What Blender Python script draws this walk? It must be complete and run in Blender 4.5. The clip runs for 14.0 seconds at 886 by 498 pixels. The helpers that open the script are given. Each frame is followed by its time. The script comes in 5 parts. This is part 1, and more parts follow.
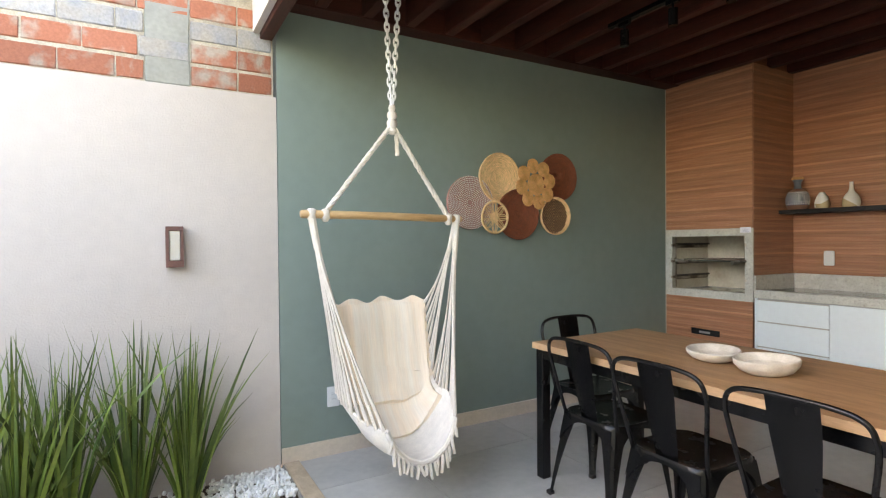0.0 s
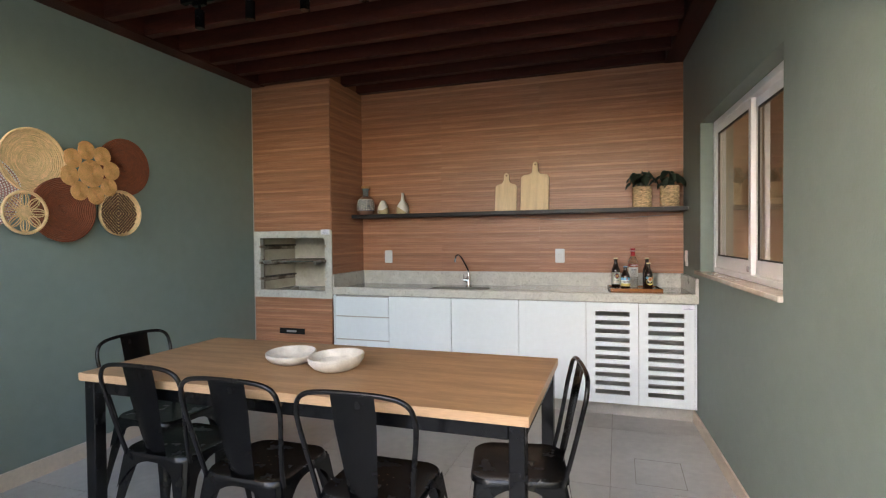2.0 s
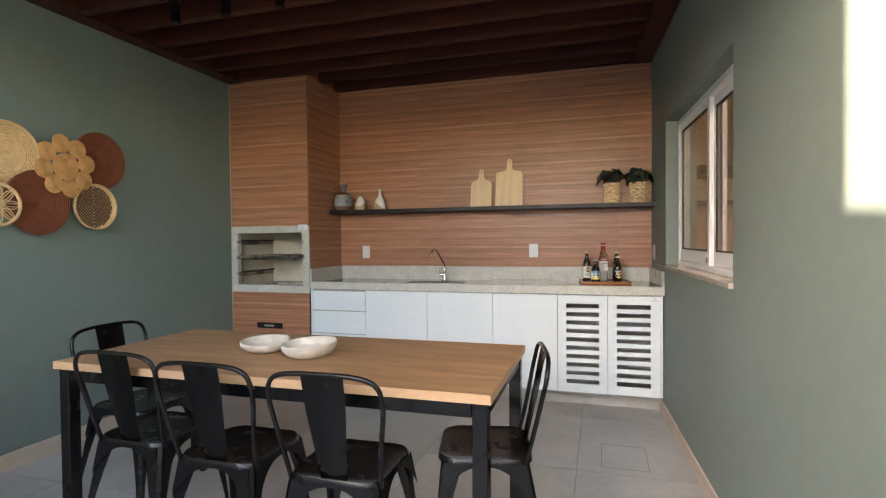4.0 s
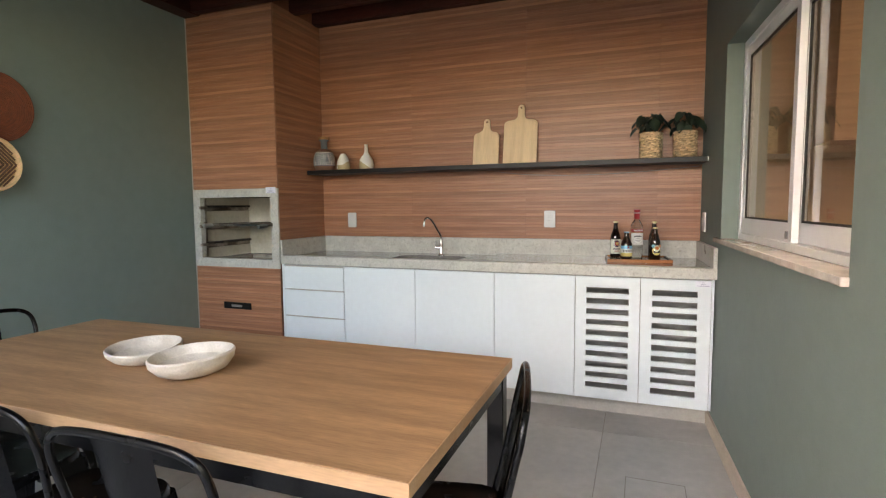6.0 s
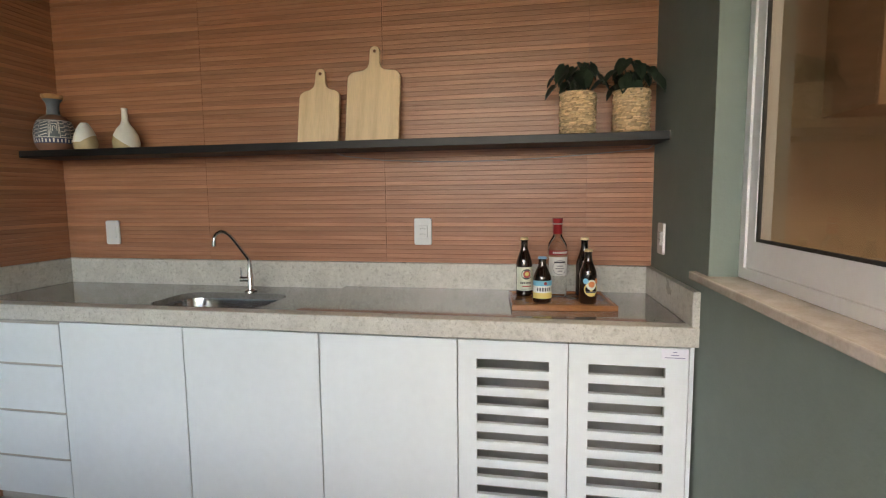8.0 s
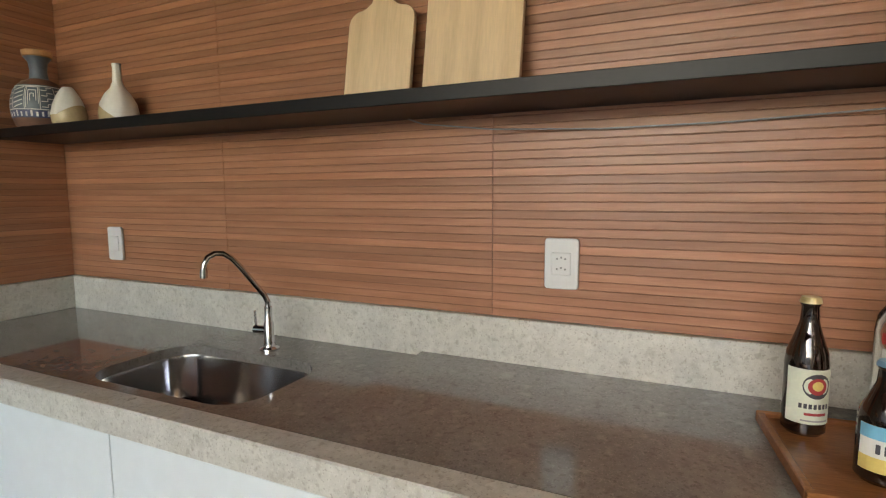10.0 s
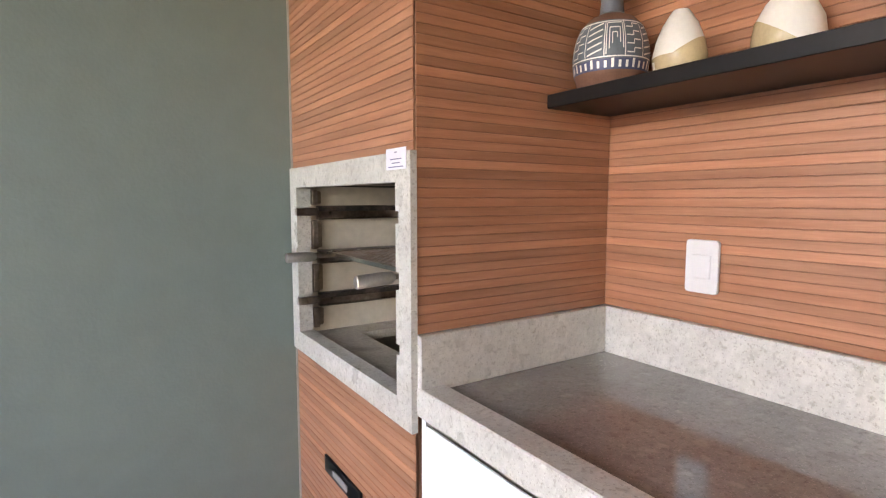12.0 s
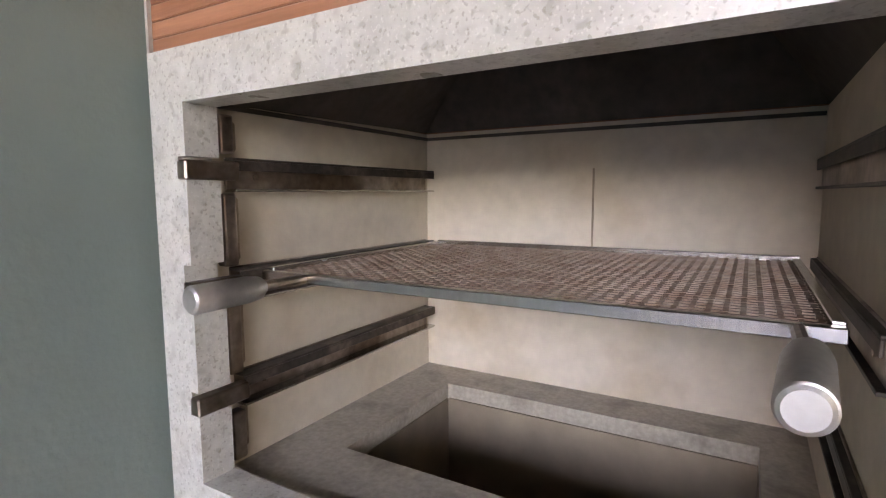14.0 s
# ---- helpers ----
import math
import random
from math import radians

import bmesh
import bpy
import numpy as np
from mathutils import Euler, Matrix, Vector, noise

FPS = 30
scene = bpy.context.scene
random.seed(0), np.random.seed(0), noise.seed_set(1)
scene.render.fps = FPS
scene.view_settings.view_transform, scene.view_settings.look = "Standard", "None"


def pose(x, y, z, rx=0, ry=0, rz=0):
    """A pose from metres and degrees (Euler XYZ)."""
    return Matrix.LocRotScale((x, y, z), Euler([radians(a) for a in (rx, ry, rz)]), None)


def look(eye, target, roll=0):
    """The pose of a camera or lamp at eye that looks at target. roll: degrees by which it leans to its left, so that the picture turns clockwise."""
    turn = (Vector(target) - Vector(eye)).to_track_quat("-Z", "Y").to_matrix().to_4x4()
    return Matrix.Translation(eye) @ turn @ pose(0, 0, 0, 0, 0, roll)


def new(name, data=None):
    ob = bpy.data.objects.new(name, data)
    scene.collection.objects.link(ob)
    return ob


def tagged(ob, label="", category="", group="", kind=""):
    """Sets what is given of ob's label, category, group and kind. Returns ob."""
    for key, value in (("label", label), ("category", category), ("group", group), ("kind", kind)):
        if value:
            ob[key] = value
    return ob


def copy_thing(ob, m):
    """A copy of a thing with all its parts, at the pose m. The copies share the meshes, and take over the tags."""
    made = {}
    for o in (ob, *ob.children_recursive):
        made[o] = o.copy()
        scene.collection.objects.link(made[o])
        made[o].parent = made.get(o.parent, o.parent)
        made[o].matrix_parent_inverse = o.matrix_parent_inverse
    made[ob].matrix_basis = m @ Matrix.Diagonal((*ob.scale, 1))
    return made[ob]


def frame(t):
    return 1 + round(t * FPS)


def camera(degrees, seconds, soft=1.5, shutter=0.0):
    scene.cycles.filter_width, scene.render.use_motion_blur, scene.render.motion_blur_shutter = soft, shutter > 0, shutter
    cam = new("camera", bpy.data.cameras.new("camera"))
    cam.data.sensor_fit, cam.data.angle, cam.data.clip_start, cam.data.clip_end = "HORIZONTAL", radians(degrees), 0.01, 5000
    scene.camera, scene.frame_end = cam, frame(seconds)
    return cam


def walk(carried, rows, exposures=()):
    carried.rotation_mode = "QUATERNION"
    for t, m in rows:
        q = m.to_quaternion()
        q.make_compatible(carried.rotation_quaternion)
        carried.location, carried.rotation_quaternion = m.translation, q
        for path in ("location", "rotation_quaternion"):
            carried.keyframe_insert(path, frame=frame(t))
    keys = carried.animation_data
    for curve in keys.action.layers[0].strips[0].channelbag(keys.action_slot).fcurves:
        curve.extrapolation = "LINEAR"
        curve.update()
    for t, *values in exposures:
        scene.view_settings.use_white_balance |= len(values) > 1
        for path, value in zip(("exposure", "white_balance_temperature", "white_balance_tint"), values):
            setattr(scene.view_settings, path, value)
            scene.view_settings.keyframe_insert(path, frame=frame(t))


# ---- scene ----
cam = camera(80.6, 14.0, soft=1.2)
PATH = [
    (0, (1.295, 0.64, 1.314), (2.282, 2.379, 1.287), -0.5),
    (0.5, (1.296, 0.712, 1.344), (2.702, 2.134, 1.306), -0.8),
    (1, (1.374, 0.727, 1.33), (3.023, 1.858, 1.295), -0.7),
    (1.5, (1.447, 0.734, 1.316), (3.252, 1.595, 1.281), -0.6),
    (2, (1.513, 0.685, 1.325), (3.409, 1.321, 1.284), -0.6),
    (2.2, (1.537, 0.651, 1.317), (3.457, 1.209, 1.28), -0.5),
    (4.3, (1.446, 0.605, 1.28), (3.359, 1.188, 1.236), -0.6),
    (4.5, (1.474, 0.64, 1.278), (3.358, 1.31, 1.238), -0.3),
    (5, (1.667, 0.573, 1.271), (3.483, 1.41, 1.215), -0.4),
    (5.5, (1.973, 0.566, 1.287), (3.794, 1.384, 1.168), -0.4),
    (6, (2.312, 0.564, 1.27), (4.178, 1.265, 1.103), -0.5),
    (6.5, (2.694, 0.569, 1.299), (4.606, 1.119, 1.101), -0.6),
    (7, (3.052, 0.622, 1.315), (4.997, 1.038, 1.106), -0.6),
    (7.2, (3.183, 0.628, 1.324), (5.137, 1.004, 1.118), -0.6),
    (9.3, (4.611, 0.64, 1.331), (6.56, 1.032, 1.11), -0.7),
    (9.5, (4.685, 0.698, 1.335), (6.615, 1.173, 1.115), -0.6),
    (10, (4.812, 0.903, 1.332), (6.62, 1.731, 1.117), -0.3),
    (10.5, (4.864, 1.132, 1.34), (6.454, 2.328, 1.141), -0.0),
    (11, (4.935, 1.392, 1.322), (6.248, 2.89, 1.137), -0.4),
    (11.5, (4.935, 1.736, 1.32), (6.079, 3.365, 1.128), -0.2),
    (12, (4.908, 2.091, 1.306), (5.998, 3.757, 1.116), -0.0),
    (12.5, (4.927, 2.442, 1.265), (6.039, 4.093, 1.067), 0.1),
    (13, (4.957, 2.777, 1.244), (6.12, 4.39, 1.033), -0.5),
    (13.5, (4.983, 3.003, 1.252), (6.352, 4.446, 1.041), -0.7),
    (14, (5.05, 3.158, 1.236), (6.765, 4.166, 1.026), -0.3),
]
walk(cam, [(t, look(eye, target, roll)) for t, eye, target, roll in PATH], exposures=[(0, 3.98, 8350, 19), (0.5, 4.28, 8050, 19), (1.0, 4.32, 7850, 20), (1.5, 4.12, 7600, 19), (2.2, 3.98, 7600, 18), (5.5, 3.95, 7850, 18), (6.5, 4.13, 7700, 18), (7, 3.82, 7600, 17), (9.5, 4.04, 7900, 16), (10.0, 4.05, 7900, 15), (10.5, 4.40, 7700, 16), (11, 4.62, 7650, 18), (11.5, 4.90, 7700, 25), (12.0, 5.10, 7700, 30), (12.5, 4.92, 7800, 33), (13.0, 5.13, 7300, 35), (13.5, 5.19, 7100, 37), (14, 4.98, 7550, 35)])

# ---- world, sun and lamps ----
world = bpy.data.worlds.new("world")
scene.world = world
world.use_nodes = True
wn = world.node_tree.nodes
sky = wn.new("ShaderNodeTexSky")
sky.sky_type = "NISHITA"
sky.sun_disc = False
SUN = Vector((-0.70, 0.62, 0.36)).normalized()
sky.sun_elevation = math.asin(SUN.z)
sky.sun_rotation = math.atan2(SUN.x, SUN.y)
sky.dust_density = 1.6
wn["Background"].inputs["Strength"].default_value = 0.15
world.node_tree.links.new(sky.outputs["Color"], wn["Background"].inputs["Color"])
sun = new("sun", bpy.data.lights.new("sun", "SUN"))
sun.data.energy, sun.data.angle, sun.data.color = 2.6, radians(0.5), (1.0, 0.93, 0.82)
sun.matrix_world = look(SUN * 20, (0, 0, 0))

# ---- materials ----
def mat(name, color, rough=0.6, metal=0.0, var=0.12, scale=6.0, bump=0.0, bscale=60.0, second=None, mix=(0.35, 0.65), stretch=(1, 1, 1), rand=0.0, island=0.0, detail=6.0, coat=0.0, rvar=0.0, spec=0.5):
    """A surface with variation at two scales, optional second colour, bump and per-object or per-island shifts."""
    m = bpy.data.materials.new(name)
    m.use_nodes = True
    n, l = m.node_tree.nodes, m.node_tree.links
    b = n["Principled BSDF"]
    b.inputs["Roughness"].default_value, b.inputs["Metallic"].default_value = rough, metal
    b.inputs["Coat Weight"].default_value = coat
    b.inputs["Specular IOR Level"].default_value = spec
    geo = n.new("ShaderNodeTexCoord")
    mp = n.new("ShaderNodeMapping")
    mp.inputs["Scale"].default_value = stretch
    l.new(geo.outputs["Object"], mp.inputs["Vector"])
    vec = mp.outputs["Vector"]
    if rand or island:
        info = n.new("ShaderNodeObjectInfo")
        gi = n.new("ShaderNodeNewGeometry")
        add = n.new("ShaderNodeMath")
        add.operation = "MULTIPLY_ADD"
        l.new(gi.outputs["Random Per Island"], add.inputs[0])
        add.inputs[1].default_value = 1.0 if island else 0.0
        l.new(info.outputs["Random"], add.inputs[2])
        sc = n.new("ShaderNodeVectorMath")
        sc.operation = "MULTIPLY_ADD"
        l.new(add.outputs[0], sc.inputs[0])
        sc.inputs[1].default_value = (37.0, 53.0, 71.0)
        l.new(vec, sc.inputs[2])
        vec = sc.outputs[0]
    big = n.new("ShaderNodeTexNoise")
    big.inputs["Scale"].default_value, big.inputs["Detail"].default_value = scale, detail
    l.new(vec, big.inputs["Vector"])
    fine = n.new("ShaderNodeTexNoise")
    fine.inputs["Scale"].default_value, fine.inputs["Detail"].default_value = scale * 9, 3
    l.new(vec, fine.inputs["Vector"])
    ramp = n.new("ShaderNodeMapRange")
    ramp.inputs["From Min"].default_value, ramp.inputs["From Max"].default_value = mix
    l.new(big.outputs["Fac"], ramp.inputs["Value"])
    c2 = second or tuple(c * (1 - var) for c in color)
    base = n.new("ShaderNodeMix")
    base.data_type = "RGBA"
    base.inputs["A"].default_value, base.inputs["B"].default_value = (*color, 1), (*c2, 1)
    l.new(ramp.outputs["Result"], base.inputs["Factor"])
    hsv = n.new("ShaderNodeHueSaturation")
    l.new(base.outputs["Result"], hsv.inputs["Color"])
    val = n.new("ShaderNodeMapRange")
    val.inputs["From Min"].default_value, val.inputs["From Max"].default_value = 0.3, 0.7
    val.inputs["To Min"].default_value, val.inputs["To Max"].default_value = 1 - var * 0.5, 1 + var * 0.5
    l.new(fine.outputs["Fac"], val.inputs["Value"])
    out = val.outputs["Result"]
    for amount, which in ((rand, "obj"), (island, "isl")):
        if amount:
            src = info.outputs["Random"] if which == "obj" else gi.outputs["Random Per Island"]
            r = n.new("ShaderNodeMapRange")
            r.inputs["To Min"].default_value, r.inputs["To Max"].default_value = 1 - amount, 1 + amount
            l.new(src, r.inputs["Value"])
            mul = n.new("ShaderNodeMath")
            mul.operation = "MULTIPLY"
            l.new(out, mul.inputs[0])
            l.new(r.outputs["Result"], mul.inputs[1])
            out = mul.outputs[0]
    l.new(out, hsv.inputs["Value"])
    l.new(hsv.outputs["Color"], b.inputs["Base Color"])
    if rvar:
        rr = n.new("ShaderNodeMapRange")
        rr.inputs["To Min"].default_value, rr.inputs["To Max"].default_value = rough - rvar, rough + rvar
        l.new(big.outputs["Fac"], rr.inputs["Value"])
        l.new(rr.outputs["Result"], b.inputs["Roughness"])
    if bump:
        nb = n.new("ShaderNodeTexNoise")
        nb.inputs["Scale"].default_value, nb.inputs["Detail"].default_value = bscale, 5
        l.new(vec, nb.inputs["Vector"])
        bp = n.new("ShaderNodeBump")
        bp.inputs["Strength"].default_value, bp.inputs["Distance"].default_value = bump, 0.004
        l.new(nb.outputs["Fac"], bp.inputs["Height"])
        l.new(bp.outputs["Normal"], b.inputs["Normal"])
    return m


GREEN = mat("green wall paint", (0.187, 0.237, 0.212), 0.62, var=0.06, scale=1.5, bump=0.25, bscale=90)
WHITE_WALL = mat("off-white textured render", (0.525, 0.458, 0.410), 0.85, var=0.05, scale=2.0, bump=0.5, bscale=120)
BRICK = mat("red clay brick", (0.36, 0.125, 0.072), 0.9, var=0.22, scale=9, bump=0.8, bscale=70, second=(0.36, 0.29, 0.235), mix=(0.50, 0.68), rand=0.2)
BRICK_GREY = mat("brick smeared with grey mortar", (0.31, 0.31, 0.32), 0.9, var=0.25, scale=8, bump=0.9, bscale=60, second=(0.40, 0.35, 0.30), rand=0.1)
MORTAR = mat("rough mortar", (0.50, 0.43, 0.34), 0.95, var=0.3, scale=14, bump=1.0, bscale=50)
CONCRETE = mat("grey concrete", (0.33, 0.32, 0.28), 0.92, var=0.15, scale=5, bump=0.7, bscale=45)
SLAT = mat("ribbed wood-look tile", (0.355, 0.150, 0.079), 0.36, var=0.14, scale=2.6, second=(0.475, 0.228, 0.130), mix=(0.36, 0.72), stretch=(6, 1, 16), rand=0.05, island=0.18, detail=9, bump=0.10, bscale=14)
SLAT_X = mat("ribbed wood-look tile side", (0.355, 0.150, 0.079), 0.36, var=0.14, scale=2.6, second=(0.475, 0.228, 0.130), mix=(0.36, 0.72), stretch=(1, 6, 16), rand=0.05, island=0.18, detail=9, bump=0.10, bscale=14)
GROUT = mat("dark brown joint", (0.245, 0.107, 0.062), 0.8, var=0.15, scale=20)


def granite(name, base, dark, pale, rough, spec, coat, amount):
    """Polished stone: soft clouds with fine dark and pale grains."""
    m = mat(name, base, rough, var=0.16, scale=9, second=tuple(c * 0.86 for c in base), mix=(0.40, 0.66), detail=10, spec=spec, coat=coat, rvar=min(0.02, rough * 0.3))
    n, l = m.node_tree.nodes, m.node_tree.links
    b = n["Principled BSDF"]
    src = b.inputs["Base Color"].links[0].from_socket
    co = n.new("ShaderNodeTexCoord")
    for size, colour, lo, hi, k in ((210.0, dark, 0.60, 0.68, amount), (330.0, pale, 0.60, 0.70, 0.55), (75.0, dark, 0.61, 0.69, amount * 0.8), (38.0, dark, 0.60, 0.70, amount * 0.55), (30.0, pale, 0.62, 0.72, 0.35)):
        t = n.new("ShaderNodeTexNoise")
        t.inputs["Scale"].default_value, t.inputs["Detail"].default_value = size, 1.5
        l.new(co.outputs["Object"], t.inputs["Vector"])
        mr = n.new("ShaderNodeMapRange")
        mr.inputs["From Min"].default_value, mr.inputs["From Max"].default_value, mr.inputs["To Max"].default_value = lo, hi, k
        l.new(t.outputs["Fac"], mr.inputs["Value"])
        mx = n.new("ShaderNodeMix")
        mx.data_type = "RGBA"
        mx.inputs["B"].default_value = (*colour, 1)
        l.new(mr.outputs["Result"], mx.inputs["Factor"])
        l.new(src, mx.inputs["A"])
        src = mx.outputs["Result"]
    l.new(src, b.inputs["Base Color"])
    return m


# One stone, two tones: light is painted in, top dark, upright faces pale.
GRANITE_SHADED = granite("speckled polished granite, shaded top", (0.195, 0.186, 0.168), (0.085, 0.075, 0.062), (0.30, 0.285, 0.25), 0.055, 0.8, 0.3, 0.45)
GRANITE_LIT = granite("speckled granite, lit edge", (0.570, 0.550, 0.490), (0.26, 0.235, 0.18), (0.69, 0.67, 0.61), 0.28, 0.5, 0.0, 0.50)
PIT = mat("sooty refractory", (0.36, 0.29, 0.20), 0.8, var=0.2, scale=2.2, second=(0.10, 0.08, 0.06), mix=(0.35, 0.75))
GRANITE_SOOT = mat("granite inside the grill", (0.40, 0.36, 0.29), 0.45, var=0.3, scale=14, second=(0.24, 0.21, 0.17), mix=(0.5, 0.7))
CERAM_IN = mat("refractory lining", (0.60, 0.53, 0.425), 0.75, var=0.12, scale=4, bump=0.3, bscale=40, second=(0.44, 0.345, 0.23), mix=(0.52, 0.78))
MORTAR_PATCH = mat("rough brown refractory mortar", (0.34, 0.27, 0.20), 0.9, var=0.3, scale=18, bump=0.8, bscale=70)
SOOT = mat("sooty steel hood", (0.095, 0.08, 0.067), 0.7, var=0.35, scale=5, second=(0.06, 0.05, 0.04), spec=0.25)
CABINET = mat("white lacquered board", (0.74, 0.79, 0.80), 0.30, var=0.03, scale=3, coat=0.2)
# Grey deepened to carry the shade inside the slots.
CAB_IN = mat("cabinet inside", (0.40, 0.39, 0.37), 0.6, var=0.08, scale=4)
PLINTH = mat("plain grey-beige stone", (0.46, 0.43, 0.38), 0.4, var=0.12, scale=8)
FLOOR = mat("grey porcelain floor tile", (0.45, 0.43, 0.395), 0.32, var=0.12, scale=2.2, second=(0.38, 0.365, 0.335), rand=0.04, bump=0.06, bscale=150, rvar=0.08)
FLOOR_GROUT = mat("floor joint", (0.27, 0.25, 0.22), 0.9, var=0.1, scale=20)
SKIRT = mat("beige stone skirting", (0.60, 0.50, 0.40), 0.45, var=0.1, scale=6)
BEAM = mat("dark stained timber", (0.066, 0.0165, 0.0105), 0.5, var=0.4, scale=2.5, second=(0.044, 0.0125, 0.009), stretch=(9, 1, 9), rand=0.12, bump=0.2, bscale=16, spec=0.22)
BEAM_X = mat("dark stained timber long", (0.066, 0.0165, 0.0105), 0.5, var=0.4, scale=2.5, second=(0.044, 0.0125, 0.009), stretch=(1, 9, 9), rand=0.12, bump=0.2, bscale=16, spec=0.22)
CEIL = mat("dark stained ceiling boards", (0.038, 0.012, 0.009), 0.6, var=0.3, scale=3, stretch=(1, 7, 7), spec=0.22)
BLACK = mat("black powder-coated steel", (0.004, 0.004, 0.0045), 0.26, var=0.2, scale=12, rvar=0.06, spec=0.28)
SHELF_BLACK = mat("black laminate", (0.006, 0.0055, 0.006), 0.42, var=0.2, scale=10, spec=0.35)
TABLE_WOOD = mat("oak table top", (0.43, 0.245, 0.122), 0.42, var=0.28, scale=2.6, second=(0.30, 0.162, 0.078), stretch=(10, 1, 10), detail=9, bump=0.08, bscale=20)
TABLE_EDGE = mat("pale oak edge", (0.46, 0.285, 0.165), 0.45, var=0.2, scale=3, second=(0.42, 0.25, 0.13), stretch=(8, 1, 8))
BOWL = mat("matte off-white clay", (0.64, 0.58, 0.50), 0.8, var=0.15, scale=18, second=(0.52, 0.46, 0.38), bump=0.6, bscale=55)
COTTON = mat("off-white cotton", (0.82, 0.76, 0.68), 0.95, var=0.12, scale=22, bump=0.7, bscale=240)
COTTON_W = mat("white cotton rope", (0.68, 0.61, 0.53), 0.95, var=0.1, scale=40, bump=0.8, bscale=300)
CANVAS = mat("striped cream cotton cloth", (0.84, 0.68, 0.52), 0.95, var=0.1, scale=3, second=(0.82, 0.73, 0.61), stretch=(9, 0.4, 0.4), bump=0.5, bscale=60)
PALE_WOOD = mat("pale pine", (0.58, 0.38, 0.19), 0.5, var=0.25, scale=3, second=(0.46, 0.27, 0.12), stretch=(1, 9, 9))
BOARD_WOOD = mat("pale pine board", (0.86, 0.63, 0.39), 0.45, var=0.10, scale=2.2, second=(0.74, 0.52, 0.30), mix=(0.45, 0.75), stretch=(4, 11, 1), rand=0.05)
STRAW = mat("golden straw", (0.68, 0.335, 0.135), 0.8, var=0.3, scale=30, second=(0.50, 0.27, 0.09), bump=0.7, bscale=160, island=0.1)
STRAW_PALE = mat("pale straw", (0.86, 0.535, 0.285), 0.8, var=0.25, scale=30, second=(0.58, 0.40, 0.19), bump=0.7, bscale=160, island=0.1)
PLAIT = mat("plaited water hyacinth", (0.74, 0.53, 0.32), 0.55, var=0.25, scale=30, second=(0.60, 0.41, 0.23), bump=0.5, bscale=120, island=0.30)
TERRACOTTA = mat("rust brown woven fibre", (0.245, 0.062, 0.025), 0.85, var=0.3, scale=30, second=(0.16, 0.048, 0.022), bump=0.7, bscale=180, island=0.08)
MAUVE = mat("mauve woven fibre", (0.42, 0.20, 0.165), 0.85, var=0.25, scale=30, bump=0.6, bscale=160, island=0.1)
DARKSTRAW = mat("dark woven fibre", (0.19, 0.095, 0.055), 0.85, var=0.3, scale=30, bump=0.6, bscale=160)
STEEL = mat("brushed stainless steel", (0.56, 0.55, 0.53), 0.24, 1.0, var=0.12, scale=10, stretch=(1, 20, 1), rvar=0.08)
SINK_STEEL = mat("polished sink steel", (0.50, 0.52, 0.56), 0.15, 1.0, var=0.05, scale=5)
SATIN = mat("satin steel", (0.60, 0.58, 0.54), 0.40, 0.9, var=0.12, scale=14, rvar=0.08)
DARK_STEEL = mat("fire-blackened and shaded steel", (0.07, 0.06, 0.052), 0.45, 0.7, var=0.4, scale=14, second=(0.20, 0.16, 0.13), mix=(0.5, 0.75), rvar=0.1)
STEEL_OLD = mat("tarnished steel", (0.50, 0.43, 0.37), 0.36, 1.0, var=0.4, scale=9, second=(0.15, 0.11, 0.08), rvar=0.12)
RUSTY = mat("rusty grate wire", (0.26, 0.165, 0.115), 0.5, 0.3, var=0.4, scale=30, second=(0.42, 0.34, 0.27), rvar=0.1)
CHROME = mat("chrome", (0.60, 0.60, 0.61), 0.07, 1.0, var=0.03, scale=6)
ALU = mat("white aluminium", (0.78, 0.79, 0.80), 0.35, var=0.03, scale=5)
SEAL = mat("black rubber seal", (0.012, 0.012, 0.012), 0.7, var=0.2, scale=20)
SILL = mat("beige polished stone sill", (0.60, 0.53, 0.46), 0.15, var=0.12, scale=16, second=(0.50, 0.43, 0.36))
PLASTIC = mat("white switch plastic", (0.68, 0.68, 0.67), 0.35, var=0.02, scale=8)
GREY_PL = mat("grey plastic", (0.30, 0.30, 0.30), 0.5, var=0.05, scale=8)
PAPER = mat("printed paper sticker", (0.78, 0.78, 0.84), 0.6, var=0.04, scale=20)
INK = mat("grey blue ink", (0.22, 0.22, 0.34), 0.6, var=0.05, scale=20)
WHITE_CER = mat("white glazed ceramic", (0.80, 0.76, 0.68), 0.28, var=0.05, scale=12)
SAND_CER = mat("sand glazed ceramic", (0.58, 0.45, 0.26), 0.22, var=0.12, scale=14)
BROWN_CER = mat("brown clay", (0.22, 0.105, 0.065), 0.7, var=0.2, scale=20)
BLUE_CER = mat("slate blue glaze", (0.115, 0.135, 0.155), 0.4, var=0.15, scale=16)
INDIGO_CER = mat("indigo band", (0.06, 0.07, 0.14), 0.4, var=0.15, scale=16)
CORK = mat("cork rim", (0.50, 0.26, 0.11), 0.8, var=0.25, scale=40)
LEAF = mat("dark green leaf", (0.020, 0.036, 0.018), 0.45, var=0.3, scale=14, island=0.35)
GRASS = mat("green blade", (0.040, 0.080, 0.018), 0.45, var=0.3, scale=4, second=(0.135, 0.18, 0.035), rand=0.55)
GRASS_LIGHT = mat("young green blade", (0.10, 0.165, 0.028), 0.45, var=0.3, scale=4, second=(0.19, 0.235, 0.05), rand=0.35)
SOIL = mat("soil", (0.10, 0.065, 0.045), 0.95, var=0.4, scale=20, bump=1.0, bscale=40)
